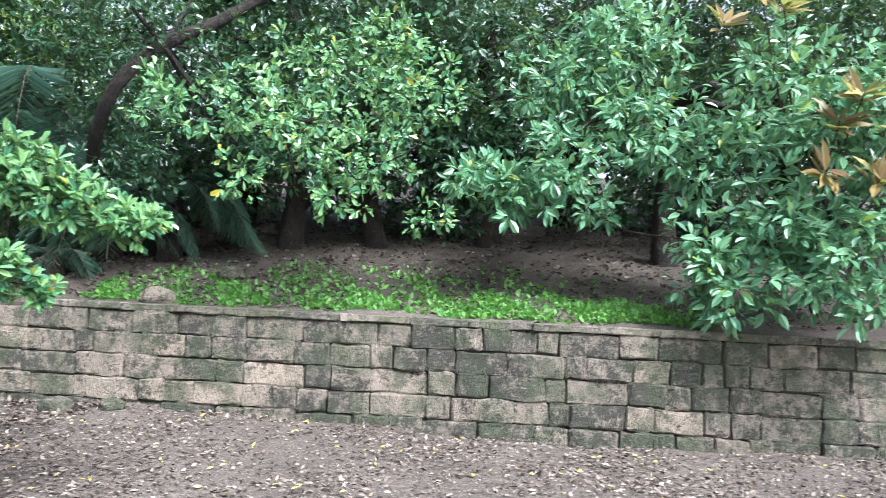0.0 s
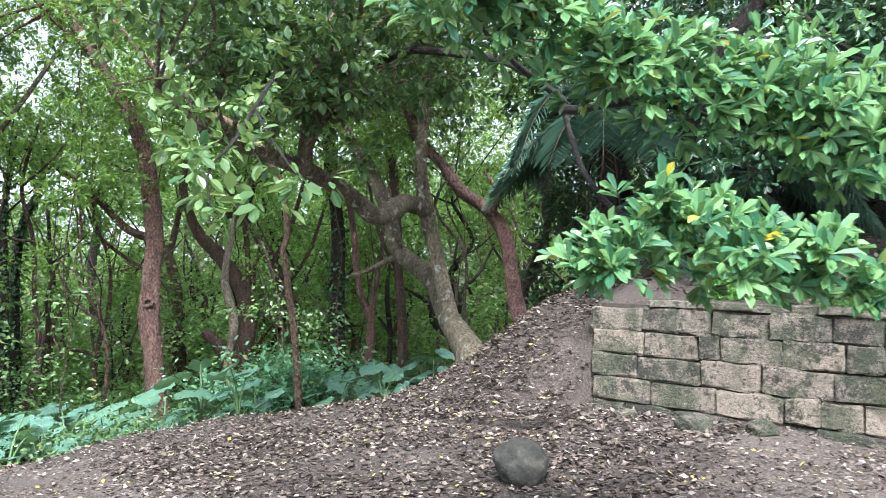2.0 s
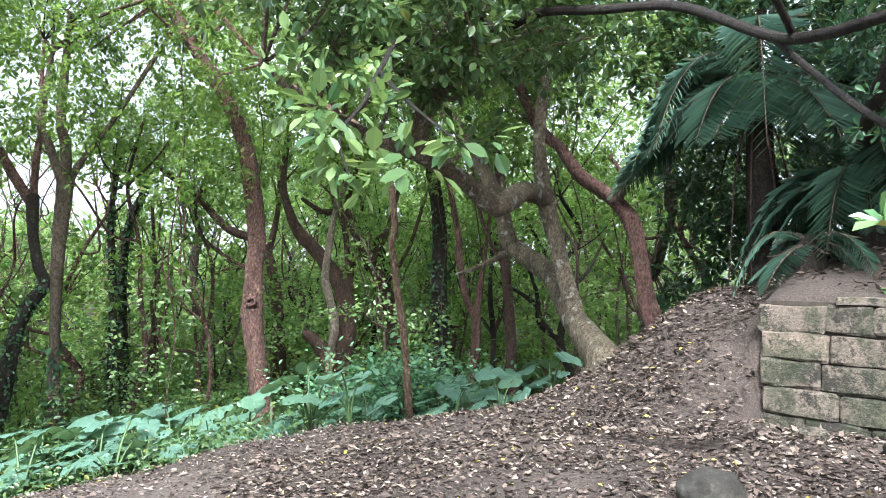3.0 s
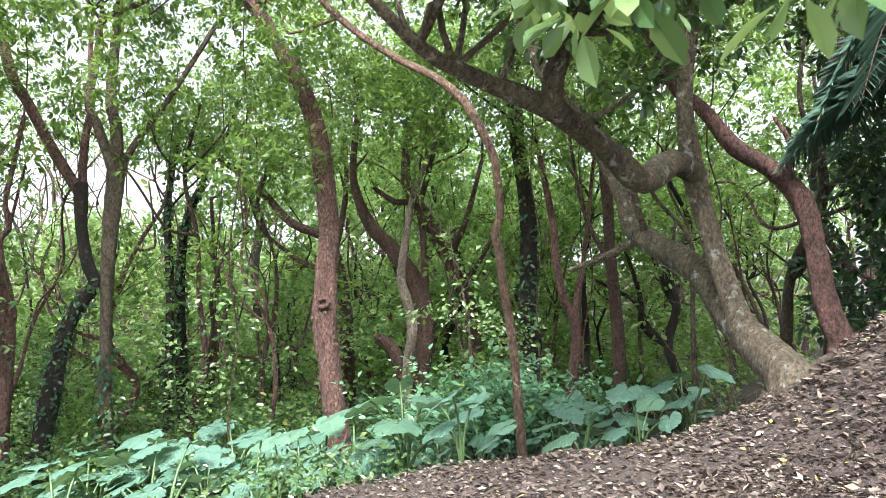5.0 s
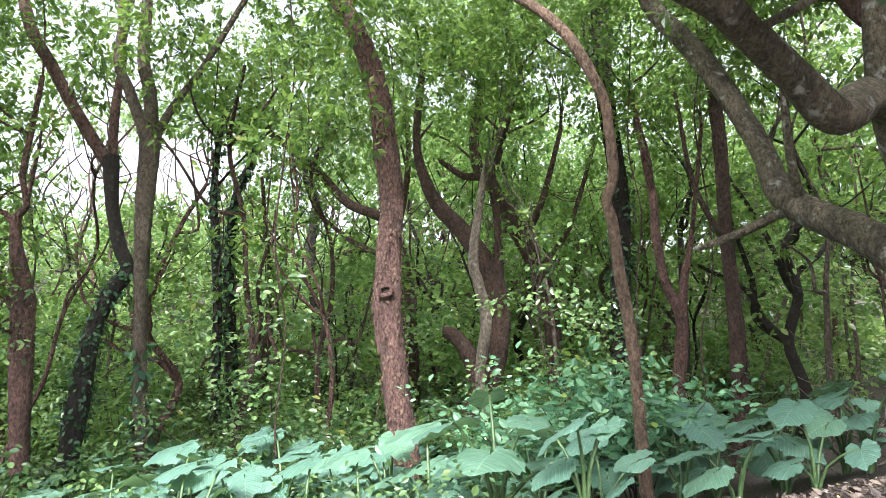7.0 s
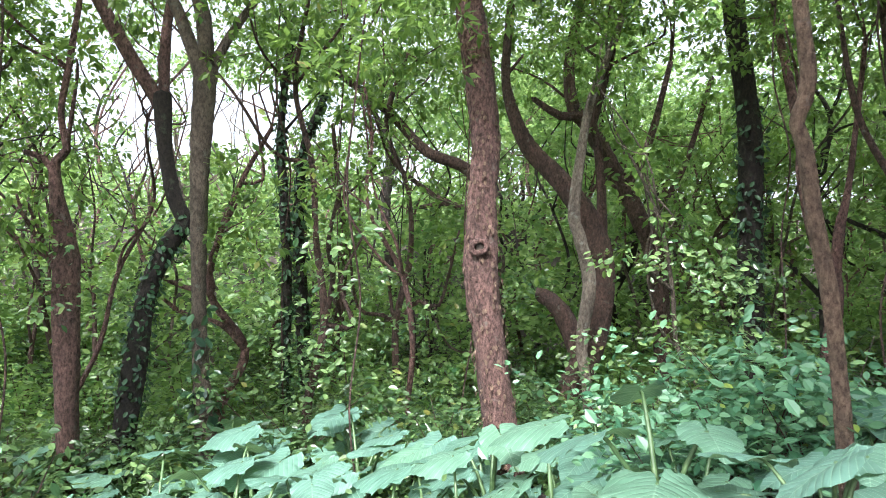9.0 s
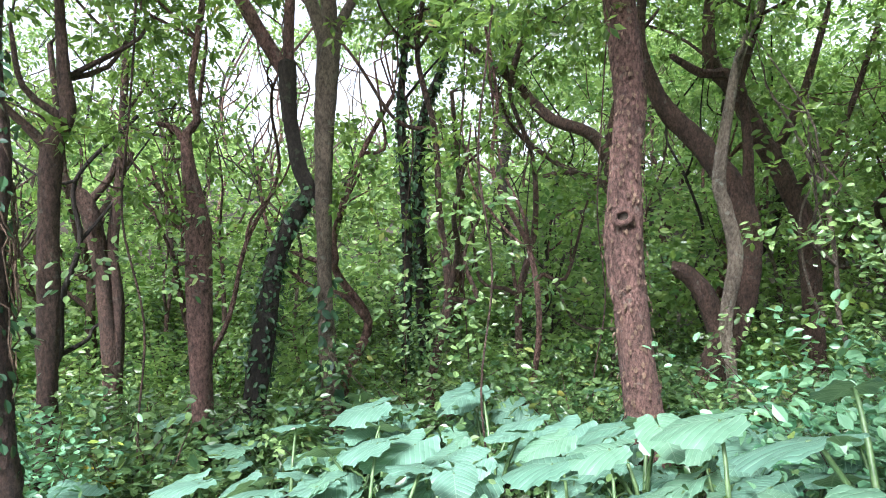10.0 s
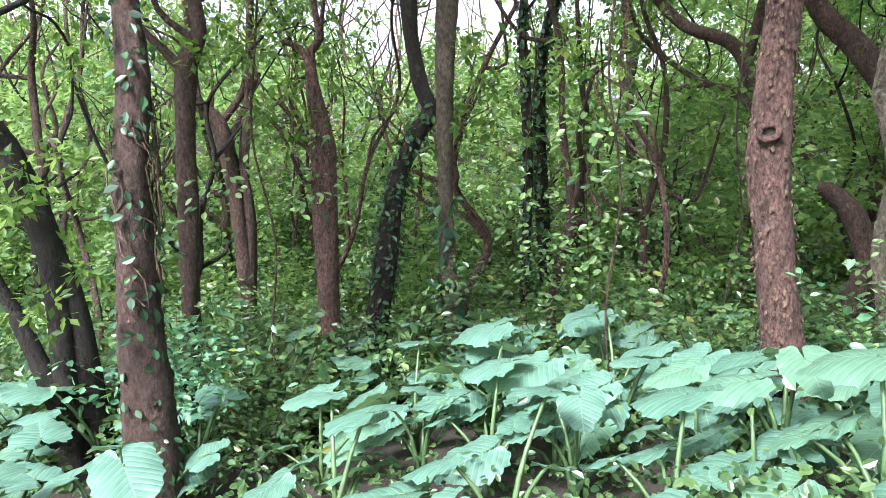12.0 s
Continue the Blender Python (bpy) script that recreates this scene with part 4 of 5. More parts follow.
for k, (x, y) in enumerate([(-6.9, 13.2), (-4.0, 14.5), (-0.5, 15.5), (2.5, 15.0), (6.0, 13.0), (8.5, 10.5), (0.8, 12.6), (-2.6, 12.2), (9.5, 15), (5.2, 17)]):
    z0 = gz(x, y)
    pts = [(x, y, z0, 0.16), (x + 0.2, y - 0.3, z0 + 1.6, 0.13), (x, y - 0.5, z0 + 3.2, 0.1), (x + 0.3, y - 0.7, z0 + 5, 0.06)]
    crown = crown_over(x, y - 0.8, z0 + 3.2, 2.2, 16, rng, (0.6, 1.1), 2.6) + crown_over(x, y - 0.6, z0 + 5.6, 2.4, 12, rng, (0.7, 1.2), 1.6)
    tree(pts, [], BARK_DARK, "leafy tree on the bank, its leaves darkened for shade", crown, leaf_len=0.13, leaves=LEAF_DEEP_SHADE, density=560, seed=300 + k, group="bank trees", twigs=6, sides=7, face=(0.1, -0.65, 0.75))

rng = np.random.default_rng(19)
hedge = [(float(rng.uniform(-9, 13)), float(rng.uniform(13.5, 17.5)), 0, float(rng.uniform(0.7, 1.2))) for _ in range(230)]
hedge = [(x, y - (2.2 if k % 4 == 0 and x > -4 else 0), gz(x, y) + float(rng.uniform(0.0, 4.8)) ** (1 if k % 4 else 0.5), r) for k, (x, y, _, r) in enumerate(hedge)]
# these near-black leaves stand in for the darkness under the canopy
thicket("bank_thicket", "dense thicket on the bank, darkened as the gloom under the canopy", hedge, 420, 0.16, LEAF_DEEP_SHADE, 41, (0.1, -0.7, 0.7))
# leaf roof added over the bank to keep the sky's light off it
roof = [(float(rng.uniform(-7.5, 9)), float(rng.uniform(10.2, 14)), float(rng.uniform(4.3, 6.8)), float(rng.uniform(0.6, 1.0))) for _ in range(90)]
thicket("bank_canopy", "overlapping foliage above the bank, added to block sky light and darkened", roof, 560, 0.13, LEAF_DEEP_SHADE, 42)

roof = [(float(rng.uniform(-20, -6.5)), float(rng.uniform(10.5, 21)), float(rng.uniform(5.8, 8.6)), float(rng.uniform(0.6, 1.1))) for _ in range(45)]
for _ in range(75):
    bearing, d = radians(float(rng.uniform(56, 104))), float(rng.uniform(8, 19))
    roof.append((-7.5 - d * math.sin(bearing), 3.5 + d * math.cos(bearing), 1.5 + d * float(rng.uniform(0.22, 0.42)), float(rng.uniform(0.3, 0.75))))
for low, high, near, far, n in ((16, 46, 8, 17, 34), (46, 60, 9, 18, 34)):
    for _ in range(n):
        bearing, d = radians(float(rng.uniform(low, high))), float(rng.uniform(near, far))
        roof.append((-6.5 - d * math.sin(bearing), 3.2 + d * math.cos(bearing), 1.5 + d * float(rng.uniform(0.26, 0.5)), float(rng.uniform(0.4, 0.9))))
thicket("forest_canopy", "broken canopy of small leaves overhead", roof, 260, 0.13, LEAF_CANOPY, 43)

# the low bough that hangs out beside the path
near = [(-3.75, 3.3, 2.85, 0.30), (-3.6, 3.6, 2.78, 0.26), (-3.32, 3.92, 2.6, 0.31), (-3.02, 4.18, 2.5, 0.32), (-2.7, 4.4, 2.36, 0.30), (-2.4, 4.55, 2.2, 0.27), (-2.12, 4.66, 2.09, 0.22), (-1.9, 4.72, 2.1, 0.12), (-3.37, 3.8, 1.72, 0.2), (-3.17, 4.0, 1.92, 0.25), (-2.92, 4.12, 1.76, 0.25), (-2.68, 4.3, 1.72, 0.22), (-2.5, 4.45, 1.63, 0.12)]
rng = np.random.default_rng(12)
bough = tagged(new("bough"), "leafy bough of glossy green leaves hanging beside the path", "branch")
origin = np.array([-4.6, 6.4, 3.3])
bough.location = origin
hub, ax = [], []
for x, y, z, r in near:
    n = max(10, int(900 * r * r))
    d = unit(rng.normal(size=(n, 3)) + [0.25, -0.3, 0.15])
    hub.append(np.array([x, y, z]) + d * r * rng.uniform(0.25, 1.15, (n, 1)) * [1.15, 1.15, 0.72])
    ax.append(unit(d * 0.6 + [0.35, -0.2, 0.35]))
hub, ax = np.vstack(hub), np.vstack(ax)
v, f = whorl_leaves(hub - origin, ax, 9, 0.104, OBOVATE * [1, 0.72, 1.6], rng)
child("foliage", mesh_from("foliage", v, f, LEAF_NEAR, False), bough)
main_line = [(-8.3, 7.2, 5.4, 0.055), (-7.88, 7.42, 4.62, 0.05), (-7.1, 7.22, 4.5, 0.045), (-6.28, 6.95, 4.2, 0.04), (-5.25, 6.2, 3.68, 0.034), (-4.49, 5.65, 3.11, 0.03), (-4.0, 4.8, 2.72, 0.028), (-3.3, 4.2, 2.5, 0.02), (-2.7, 4.5, 2.3, 0.014), (-2.0, 4.75, 2.08, 0.006)]
low_line = [(-4.45, 5.6, 3.08, 0.02), (-3.7, 4.4, 2.2, 0.015), (-3.2, 4.1, 1.85, 0.011), (-2.6, 4.5, 1.66, 0.005)]
up_line = [(-4.2, 5.2, 2.88, 0.02), (-4.0, 4.0, 2.85, 0.014), (-3.8, 3.3, 2.9, 0.006)]
for line in (main_line, low_line, up_line):
    tube("stem", [(a - origin[0], c - origin[1], e - origin[2], r) for a, c, e, r in line], BARK_DARK, bough, sides=6, step=0.1)
src = np.array([p[:3] for line in (main_line[6:], low_line[1:], up_line[1:]) for p in smooth_path(line, 0.1)]) - origin
for n, h in enumerate((hub - origin)[::6]):
    s = src[int(np.argmin(np.linalg.norm(src - h, axis=1)))]
    tube("twig", [(*s, 0.005), (*((s + h) / 2 + rng.normal(size=3) * 0.03), 0.004), (*h, 0.003)], BARK_GREY, bough, sides=4, step=0.15, rough=0.02, seed=n)

# sprays that hang from the great limb over the path
sprays_at = [(-5.55, 3.45, 2.1, 0.16), (-5.75, 3.6, 2.3, 0.18), (-5.4, 3.75, 2.2, 0.15), (-5.3, 3.95, 2.35, 0.2), (-6.0, 3.7, 2.45, 0.22), (-6.2, 3.9, 2.6, 0.25), (-6.35, 4.3, 2.7, 0.26), (-6.65, 4.1, 2.85, 0.27), (-7.1, 4.4, 3.2, 0.3), (-7.6, 5.2, 3.6, 0.4), (-7.9, 5.9, 3.9, 0.4)]
spray = tagged(new("bough"), "thin leafy bough hanging over the path", "branch")
origin = np.array([-8.4, 7.3, 4.4])
spray.location = origin
v, f = clump_leaves([(a - origin[0], c - origin[1], e - origin[2], r) for a, c, e, r in sprays_at], 620, 0.115, OVAL, rng)
child("foliage", mesh_from("foliage", v, f, LEAF_SHRUB, False), spray)
line = [(-8.44, 7.31, 4.4, 0.035), (-7.7, 5.9, 4.0, 0.028), (-6.9, 4.9, 3.3, 0.02), (-6.3, 4.2, 2.75, 0.012), (-5.9, 3.7, 2.4, 0.008), (-5.5, 3.42, 2.1, 0.004)]
tube("stem", [(a - origin[0], c - origin[1], e - origin[2], r) for a, c, e, r in line], BARK_DARK, spray, sides=6, step=0.1)
line = [(-6.7, 4.7, 3.15, 0.014), (-6.0, 4.3, 2.7, 0.01), (-5.3, 3.9, 2.3, 0.004)]
tube("stem", [(a - origin[0], c - origin[1], e - origin[2], r) for a, c, e, r in line], BARK_DARK, spray, sides=5, step=0.1)

# rust-tipped rosettes in the bank's foliage
rust = tagged(new("rust_leaved_shrub"), "rosettes of yellow and rust-coloured narrow leaves", "shrub")
origin = np.array([4.6, 8.9, 1.2])
rust.location = origin
hub = np.array([(4.23, 7.02, 3.69), (4.05, 7.17, 3.44), (3.92, 7.2, 2.95), (4.32, 6.97, 2.8), (3.7, 7.5, 4.8), (3.2, 7.9, 4.8), (4.5, 6.95, 3.3), (3.5, 7.6, 5.0)])
v, f = whorl_leaves(hub - origin, np.tile([[0.0, -0.7, 0.5]], (len(hub), 1)), 13, 0.34, LANCE, rng)
child("foliage", mesh_from("foliage", v, f, LEAF_RUST, False), rust)
for n, h in enumerate(hub - origin):
    tube("stem", [(0, 0, gz(4.6, 8.9) - origin[2] - 0.1, 0.02), (h[0] * 0.4, h[1] * 0.3, h[2] * 0.6, 0.015), (*h, 0.008)], BARK_BROWN, rust, sides=5, seed=n)


# ---- giant taro ----
def taro_leaf_mesh(name, mat, rng):
    """A broad heart-shaped blade, length 1 along +x from the stalk's joint, with a wavy scalloped edge and pleats between the veins."""
    rings, spokes = 8, 57
    verts, faces = [(0.0, 0.0, 0.0)], []
    curl, fold, wave, wide = rng.uniform(0.15, 0.5), rng.uniform(-0.05, 0.22), rng.uniform(0, 6), rng.uniform(0.92, 1.1)
    for j in range(spokes):
        phi = (j / (spokes - 1) * 2 - 1) * (math.pi - 0.16)
        a = abs(phi)
        edge = float(np.interp(a, [0, 0.12, 0.4, 0.8, 1.25, 1.7, 2.2, 2.65, 2.9, 3.1], [1.0, 0.95, 0.80, 0.68, 0.58, 0.53, 0.52, 0.48, 0.38, 0.16]))
        edge *= 1 + 0.035 * math.cos(phi * 15 + wave) + 0.02 * math.sin(phi * 27 + 2 * wave)
        for i in range(1, rings + 1):
            r = edge * i / rings
            x, y = r * math.cos(phi), r * math.sin(phi) * wide
            rib = abs(math.sin((x - 0.75 * abs(y)) * 26 / 2))
            out = (i / rings) ** 3
            z = fold * abs(y) - curl * 0.45 * max(0, x) ** 2 - 0.5 * y * y + 0.016 * rib * min(1, 3 * r) + out * (0.035 * math.sin(5 * phi + wave) + 0.016 * math.sin(13 * phi - wave))
            verts.append((x, y, z + 0.05 * r))
    for j in range(spokes - 1):
        p, q = 1 + j * rings, 1 + (j + 1) * rings
        faces.append((0, p, q, q))
        faces += [(p + i, p + i + 1, q + i + 1, q + i) for i in range(rings - 1)]
    me = bpy.data.meshes.new(name)
    me.from_pydata(verts, [], [tuple(dict.fromkeys(f)) for f in faces])
    me.polygons.foreach_set("use_smooth", np.full(len(me.polygons), True))
    me.materials.append(mat)
    return me


rng = np.random.default_rng(21)
BLADES = [taro_leaf_mesh("blade", TARO_LEAF, rng) for _ in range(7)]
OLD_BLADE = taro_leaf_mesh("old_blade", TARO_OLD, rng)


def taro_plant(rng, old=False):
    top = tagged(new("giant_taro"), "giant taro with broad pale green leaves, one yellowed" if old else "giant taro plant with broad pale green arrow-shaped leaves", "plant", "giant taros below the path")
    n = int(rng.integers(4, 7))
    start = rng.uniform(0, 6)
    for k in range(n):
        ang = start + k * 2.4 + float(rng.normal(0, 0.3))
        high = float(rng.uniform(0.3, 0.92))
        reach = float(rng.uniform(0.2, 0.5))
        tip = (reach * math.cos(ang), reach * math.sin(ang), high)
        tube("stalk", [(0, 0, -0.06, 0.028), (tip[0] * 0.25, tip[1] * 0.25, high * 0.55, 0.017), (tip[0] * 0.8, tip[1] * 0.8, high * 0.95, 0.011), (*tip, 0.009)], STALK, top, sides=6, step=0.14, rough=0.02)
        size = float(rng.uniform(0.22, 0.47))
        blade = child("leaf", OLD_BLADE if old and k == 0 else BLADES[int(rng.integers(0, 7))], top, "yellowed leaf" if old and k == 0 else "")
        # blades lean to the open sky over the path and hang from the joint
        facing = 246 + float(rng.normal(0, 38)) if rng.random() < 0.75 else math.degrees(ang)
        blade.matrix_basis = pose(*tip, float(rng.normal(0, 13)), float(rng.uniform(-4, 30)), facing) @ Matrix.Diagonal((size, size, size, 1))
    return top


kinds = [taro_plant(rng, k == 3) for k in range(10)]
spots = []
for _ in range(6000):
    if len(spots) >= 54:
        break
    y = float(rng.uniform(0.5, 12.2))
    s = float(rng.uniform(0.75, 8.2))
    x = float(crest(y)) - s
    if (x + 8.9) ** 2 + (y - 4.14) ** 2 < 3.3**2 or any((x - a) ** 2 + (y - c) ** 2 < 0.62**2 for a, c in spots) or (x + 10.7) ** 2 + (y - 9) ** 2 < 0.3 or (x + 14.35) ** 2 + (y - 9) ** 2 < 0.5:
        continue
    spots.append((x, y))
spots[3] = (-10.0, 10.2)
for _ in range(900):
    x, y = float(rng.uniform(-17, -11)), float(rng.uniform(5.5, 11))
    if 4.0 < float(crest(y)) - x < 8.4 and (x + 14.35) ** 2 + (y - 9) ** 2 > 0.5 and all((x - a) ** 2 + (y - c) ** 2 > 0.55**2 for a, c in spots) and len(spots) < 88:
        spots.append((x, y))
spots += [(-12.4, 2.5), (-11.9, 2.0), (-12.8, 3.4), (-12.6, 4.5), (-13.3, 2.7)]
# a few more below the sapling and small ones along the crest
tall = [(-11.7, 7.3), (-12.2, 6.9), (-11.2, 8.1), (-10.05, 7.6), (-9.75, 8.9), (-9.75, 7.05), (-9.4, 9.5)]
spots = [p for p in spots if all((p[0] - a) ** 2 + (p[1] - c) ** 2 > 0.3 for a, c in tall)] + tall
for k, (x, y) in enumerate(spots):
    m = pose(x, y, gz(x, y), 0, 0, float(rng.uniform(-35, 35))) @ Matrix.Diagonal((*[float(rng.uniform(0.55, 0.75) if k >= len(spots) - 4 else rng.uniform(0.8, 1.1))] * 3, 1))
    if k < len(kinds):
        kinds[k].matrix_basis = m
    else:
        src_ob = kinds[(0, 1, 2, 4, 5, 6, 7, 8, 9)[int(rng.integers(0, 9))]]
        made = copy_thing(src_ob, Matrix.Identity(4))
        made.matrix_basis = m


# ---- undergrowth ----
def shrub(rng, high, leaf, n, mat, shape=KITE, low=0.25):
    top = tagged(new("shrub"), "leafy green undergrowth shrub on the forest floor", "shrub", "undergrowth shrubs")
    tips = []
    for k in range(int(rng.integers(4, 7))):
        d = rng.normal(0, 0.36, 2) * high
        h = high * float(rng.uniform(0.55, 1.0))
        pts = [(0, 0, -0.05, 0.012), (d[0] * 0.4, d[1] * 0.4, h * 0.55, 0.009), (d[0], d[1], h, 0.004)]
        tube("stem", pts, BARK_BROWN, top, sides=4, step=0.2, rough=0.03, seed=k)
        p = smooth_path(pts, 0.1)
        tips.append(p[int(len(p) * low):, :3])
    tips = np.vstack(tips)
    base = tips[rng.integers(0, len(tips), n)] + rng.normal(size=(n, 3)) * [0.15, 0.15, 0.08] * high
    base[:, 2] = np.abs(base[:, 2])
    out = unit(rng.normal(size=(n, 3)) * [1, 1, 0.4])
    normal = unit(rng.normal(size=(n, 3)) * 0.7 + [0.2, -0.1, 1])
    v, f = leaf_arrays(base, out, normal, leaf * rng.uniform(0.6, 1.3, n), shape)
    child("foliage", mesh_from("foliage", v, f, mat, False), top)
    return top


rng = np.random.default_rng(33)
shrubs = [shrub(rng, *row) for row in ((0.8, 0.09, 480, LEAF_SHRUB, OVAL), (1.1, 0.10, 520, LEAF_SHADE, OVAL), (0.6, 0.085, 420, LEAF_SHRUB, OVAL), (1.4, 0.10, 620, LEAF_SHADE, OVAL), (1.0, 0.14, 560, LEAF_FAR_LIT), (1.7, 0.13, 1000, LEAF_FAR_LIT), (2.1, 0.115, 760, LEAF_BANK, OVAL, 0.5))]
spots = [(-11.7, 9.4), (-12.0, 9.9), (-11.35, 9.8), (-12.3, 9.2), (-11.7, 10.4)]
for _ in range(9000):
    if len(spots) >= 290:
        break
    far = float(rng.uniform(5, 19))
    ang = radians(float(rng.uniform(88, 205) if far > 8 else rng.uniform(95, 200)))
    x, y = -8.2 + far * math.cos(ang), 3.6 + far * math.sin(ang)
    s = float(crest(y)) - x
    if s < (6.2 if 4.5 < y < 11 else 5.4) + 1.5 * float(rng.random()) or any((x - a) ** 2 + (y - c) ** 2 < (0.36 + 0.016 * far) ** 2 for a, c in spots):
        continue
    spots.append((x, y))
for k, (x, y) in enumerate(spots):
    far = math.hypot(x + 8.2, y - 3.6)
    size = float(rng.uniform(0.75, 1.25)) * (1 + 0.02 * max(0, far - 10))
    m = pose(x, y, gz(x, y), 0, 0, float(rng.uniform(0, 360)))
    if k < 5:
        made = copy_thing(shrubs[6], Matrix.Identity(4))
        size = (0.95, 0.85, 1.0, 0.9, 1.0)[k]
    elif k < 5 + len(shrubs):
        made = shrubs[k - 5]
    else:
        made = copy_thing(shrubs[int(rng.integers(0, 4) if far < 12 else rng.integers(1, 6))], Matrix.Identity(4))
    made.matrix_basis = m @ Matrix.Diagonal((size, size, size, 1))

# the closed woodland behind: low brush, then taller masses, with a low gap where the sky shows
rng = np.random.default_rng(61)


def ring(n, near, far, top, r):
    out = []
    for _ in range(n):
        bearing, d = float(rng.uniform(-8, 128)), float(rng.uniform(near, far))
        x, y = -6.5 - d * math.sin(radians(bearing)), 3.2 + d * math.cos(radians(bearing))
        if float(crest(y)) - x < 6:
            continue
        high = float(np.interp(bearing, [0, 50, 60, 68, 92, 104, 128], [top * 2.4, top * 2.4, top * 1.9, top * 1.25, top * 1.25, top * 1.6, top * 1.8]))
        out.append((x, y, gz(x, y) + high * float(rng.uniform(0, 1)) ** 1.2, float(rng.uniform(*r))))
    return out


def pads(n, low, high, near, far, z0, z1, r):
    """Flat layers of leaves: x, y, z, radius, by bearing and distance from the bend of the path."""
    out = []
    for _ in range(n):
        bearing, d = radians(float(rng.uniform(low, high))), math.sqrt(float(rng.uniform(near**2, far**2)))
        x, y = -7.5 - d * math.sin(bearing), 3.4 + d * math.cos(bearing)
        if float(crest(y)) - x > 4.0 and (x + 14.4) ** 2 + (y - 8.9) ** 2 > 1.2 and (x + 10.7) ** 2 + (y - 9) ** 2 > 2.5:
            base = gz(x, y)
            for _ in range(int(rng.integers(2, 5))):
                out.append((x + float(rng.normal(0, 0.35)), y + float(rng.normal(0, 0.35)), base + float(rng.uniform(z0, z1)), float(rng.uniform(*r))))
    return out


def sprays(name, label, rows, density, length, leaves, seed):
    rng, pieces = np.random.default_rng(seed), []
    for x, y, z, r in (row for n, row in enumerate(rows) if not open_sky(*row[:3]) or n % 7 == 0):
        n = max(10, int(density * r * r))
        tilt = unit(rng.normal(0, 0.25, 3) + [0.42, -0.3, 0.85])
        a, d = rng.uniform(0, 2 * math.pi, n), r * np.sqrt(rng.uniform(0, 1, n))
        flat = np.stack([d * np.cos(a), d * np.sin(a), rng.normal(0, 0.05, n) - 0.25 * d * d / r], -1)
        flat[:, 2] -= (flat[:, :2] @ tilt[:2]) / tilt[2]
        out = unit(np.stack([np.cos(a), np.sin(a), np.full(n, -0.25)], -1) + rng.normal(0, 0.5, (n, 3)))
        pieces.append(leaf_arrays(np.array([x, y, z]) + flat, out, unit(tilt + rng.normal(0, 0.32, (n, 3))), length * rng.uniform(0.6, 1.3, n), OVAL))
    v, f = join(pieces)
    return tagged(new(name, mesh_from(name, v, f, leaves, False)), label, "undergrowth", kind="stuff")


sprays("sapling_leaves", "flat sprays of green leaves between the near trunks", pads(44, 30, 112, 8.5, 14, 0.5, 3.2, (0.22, 0.5)), 330, 0.10, LEAF_SHRUB, 65)
sprays("sapling_leaves", "layered sprays of young leaves between the trunks, lightened as if sunlit", pads(230, 20, 114, 14, 23, 0.6, 4.6, (0.3, 0.7)), 190, 0.15, LEAF_FAR_LIT, 66)
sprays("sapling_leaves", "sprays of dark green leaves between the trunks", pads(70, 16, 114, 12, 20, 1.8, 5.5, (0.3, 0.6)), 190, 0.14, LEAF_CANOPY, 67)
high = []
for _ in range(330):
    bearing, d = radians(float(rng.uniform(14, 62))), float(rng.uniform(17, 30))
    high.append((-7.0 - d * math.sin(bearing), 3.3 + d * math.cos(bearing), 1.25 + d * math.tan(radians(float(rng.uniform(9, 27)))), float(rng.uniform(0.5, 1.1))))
sprays("high_canopy", "canopy leaves beyond the leaning tree, lightened as if sunlit", high, 120, 0.21, LEAF_FAR_LIT, 69)
weeds = []
for _ in range(420):
    bearing, d = radians(float(rng.uniform(25, 118))), float(rng.uniform(2.7, 8.5))
    x, y = -8.9 - d * math.sin(bearing), 4.1 + d * math.cos(bearing)
    if float(crest(y)) - x > 0.9:
        weeds.append((x, y, gz(x, y) + float(rng.uniform(0.06, 0.4)), float(rng.uniform(0.14, 0.32))))
sprays("low_weeds", "low green weeds and seedlings under the taro leaves", weeds, 420, 0.07, LEAF_SHADE, 70)
sprays("brush", "dense low green undergrowth between the trunks", pads(330, 10, 118, 8, 21, 0.1, 0.75, (0.3, 0.6)), 210, 0.105, LEAF_SHADE, 62)
# daylight on the far slope comes from this lightened leaf colour
sprays("far_brush", "green foliage on the slope deep in the woods, lightened as if sunlit", ring(620, 19, 31, 2.0, (0.5, 1.1)), 110, 0.24, LEAF_FAR_LIT, 63)
thicket("far_wood", "green wood closing the view, lightened as if sunlit", ring(240, 31, 46, 2.9, (1.4, 2.4)), 80, 0.36, LEAF_FAR_LIT, 64)

# ---- loose things on the ground ----
bm = bmesh.new()
bmesh.ops.create_icosphere(bm, subdivisions=4, radius=1)
for v in bm.verts:
    d = v.co.normalized()
    v.co = Vector((d.x * 0.215, d.y * 0.20, d.z * 0.19)) * (1 + 0.22 * noise.noise(d * 1.5) + 0.09 * noise.noise(d * 4) + 0.03 * noise.noise(d * 11))
for fc in bm.faces:
    fc.smooth = True
me = bpy.data.meshes.new("boulder")
bm.to_mesh(me)
bm.free()
me.materials.append(BOULDER)
boulder = tagged(new("boulder", me), "rounded dark grey boulder on the leaf litter", "rock")
boulder.location = (-5.0, 5.98, gz(-5.0, 5.98) + 0.13)

rng = np.random.default_rng(55)


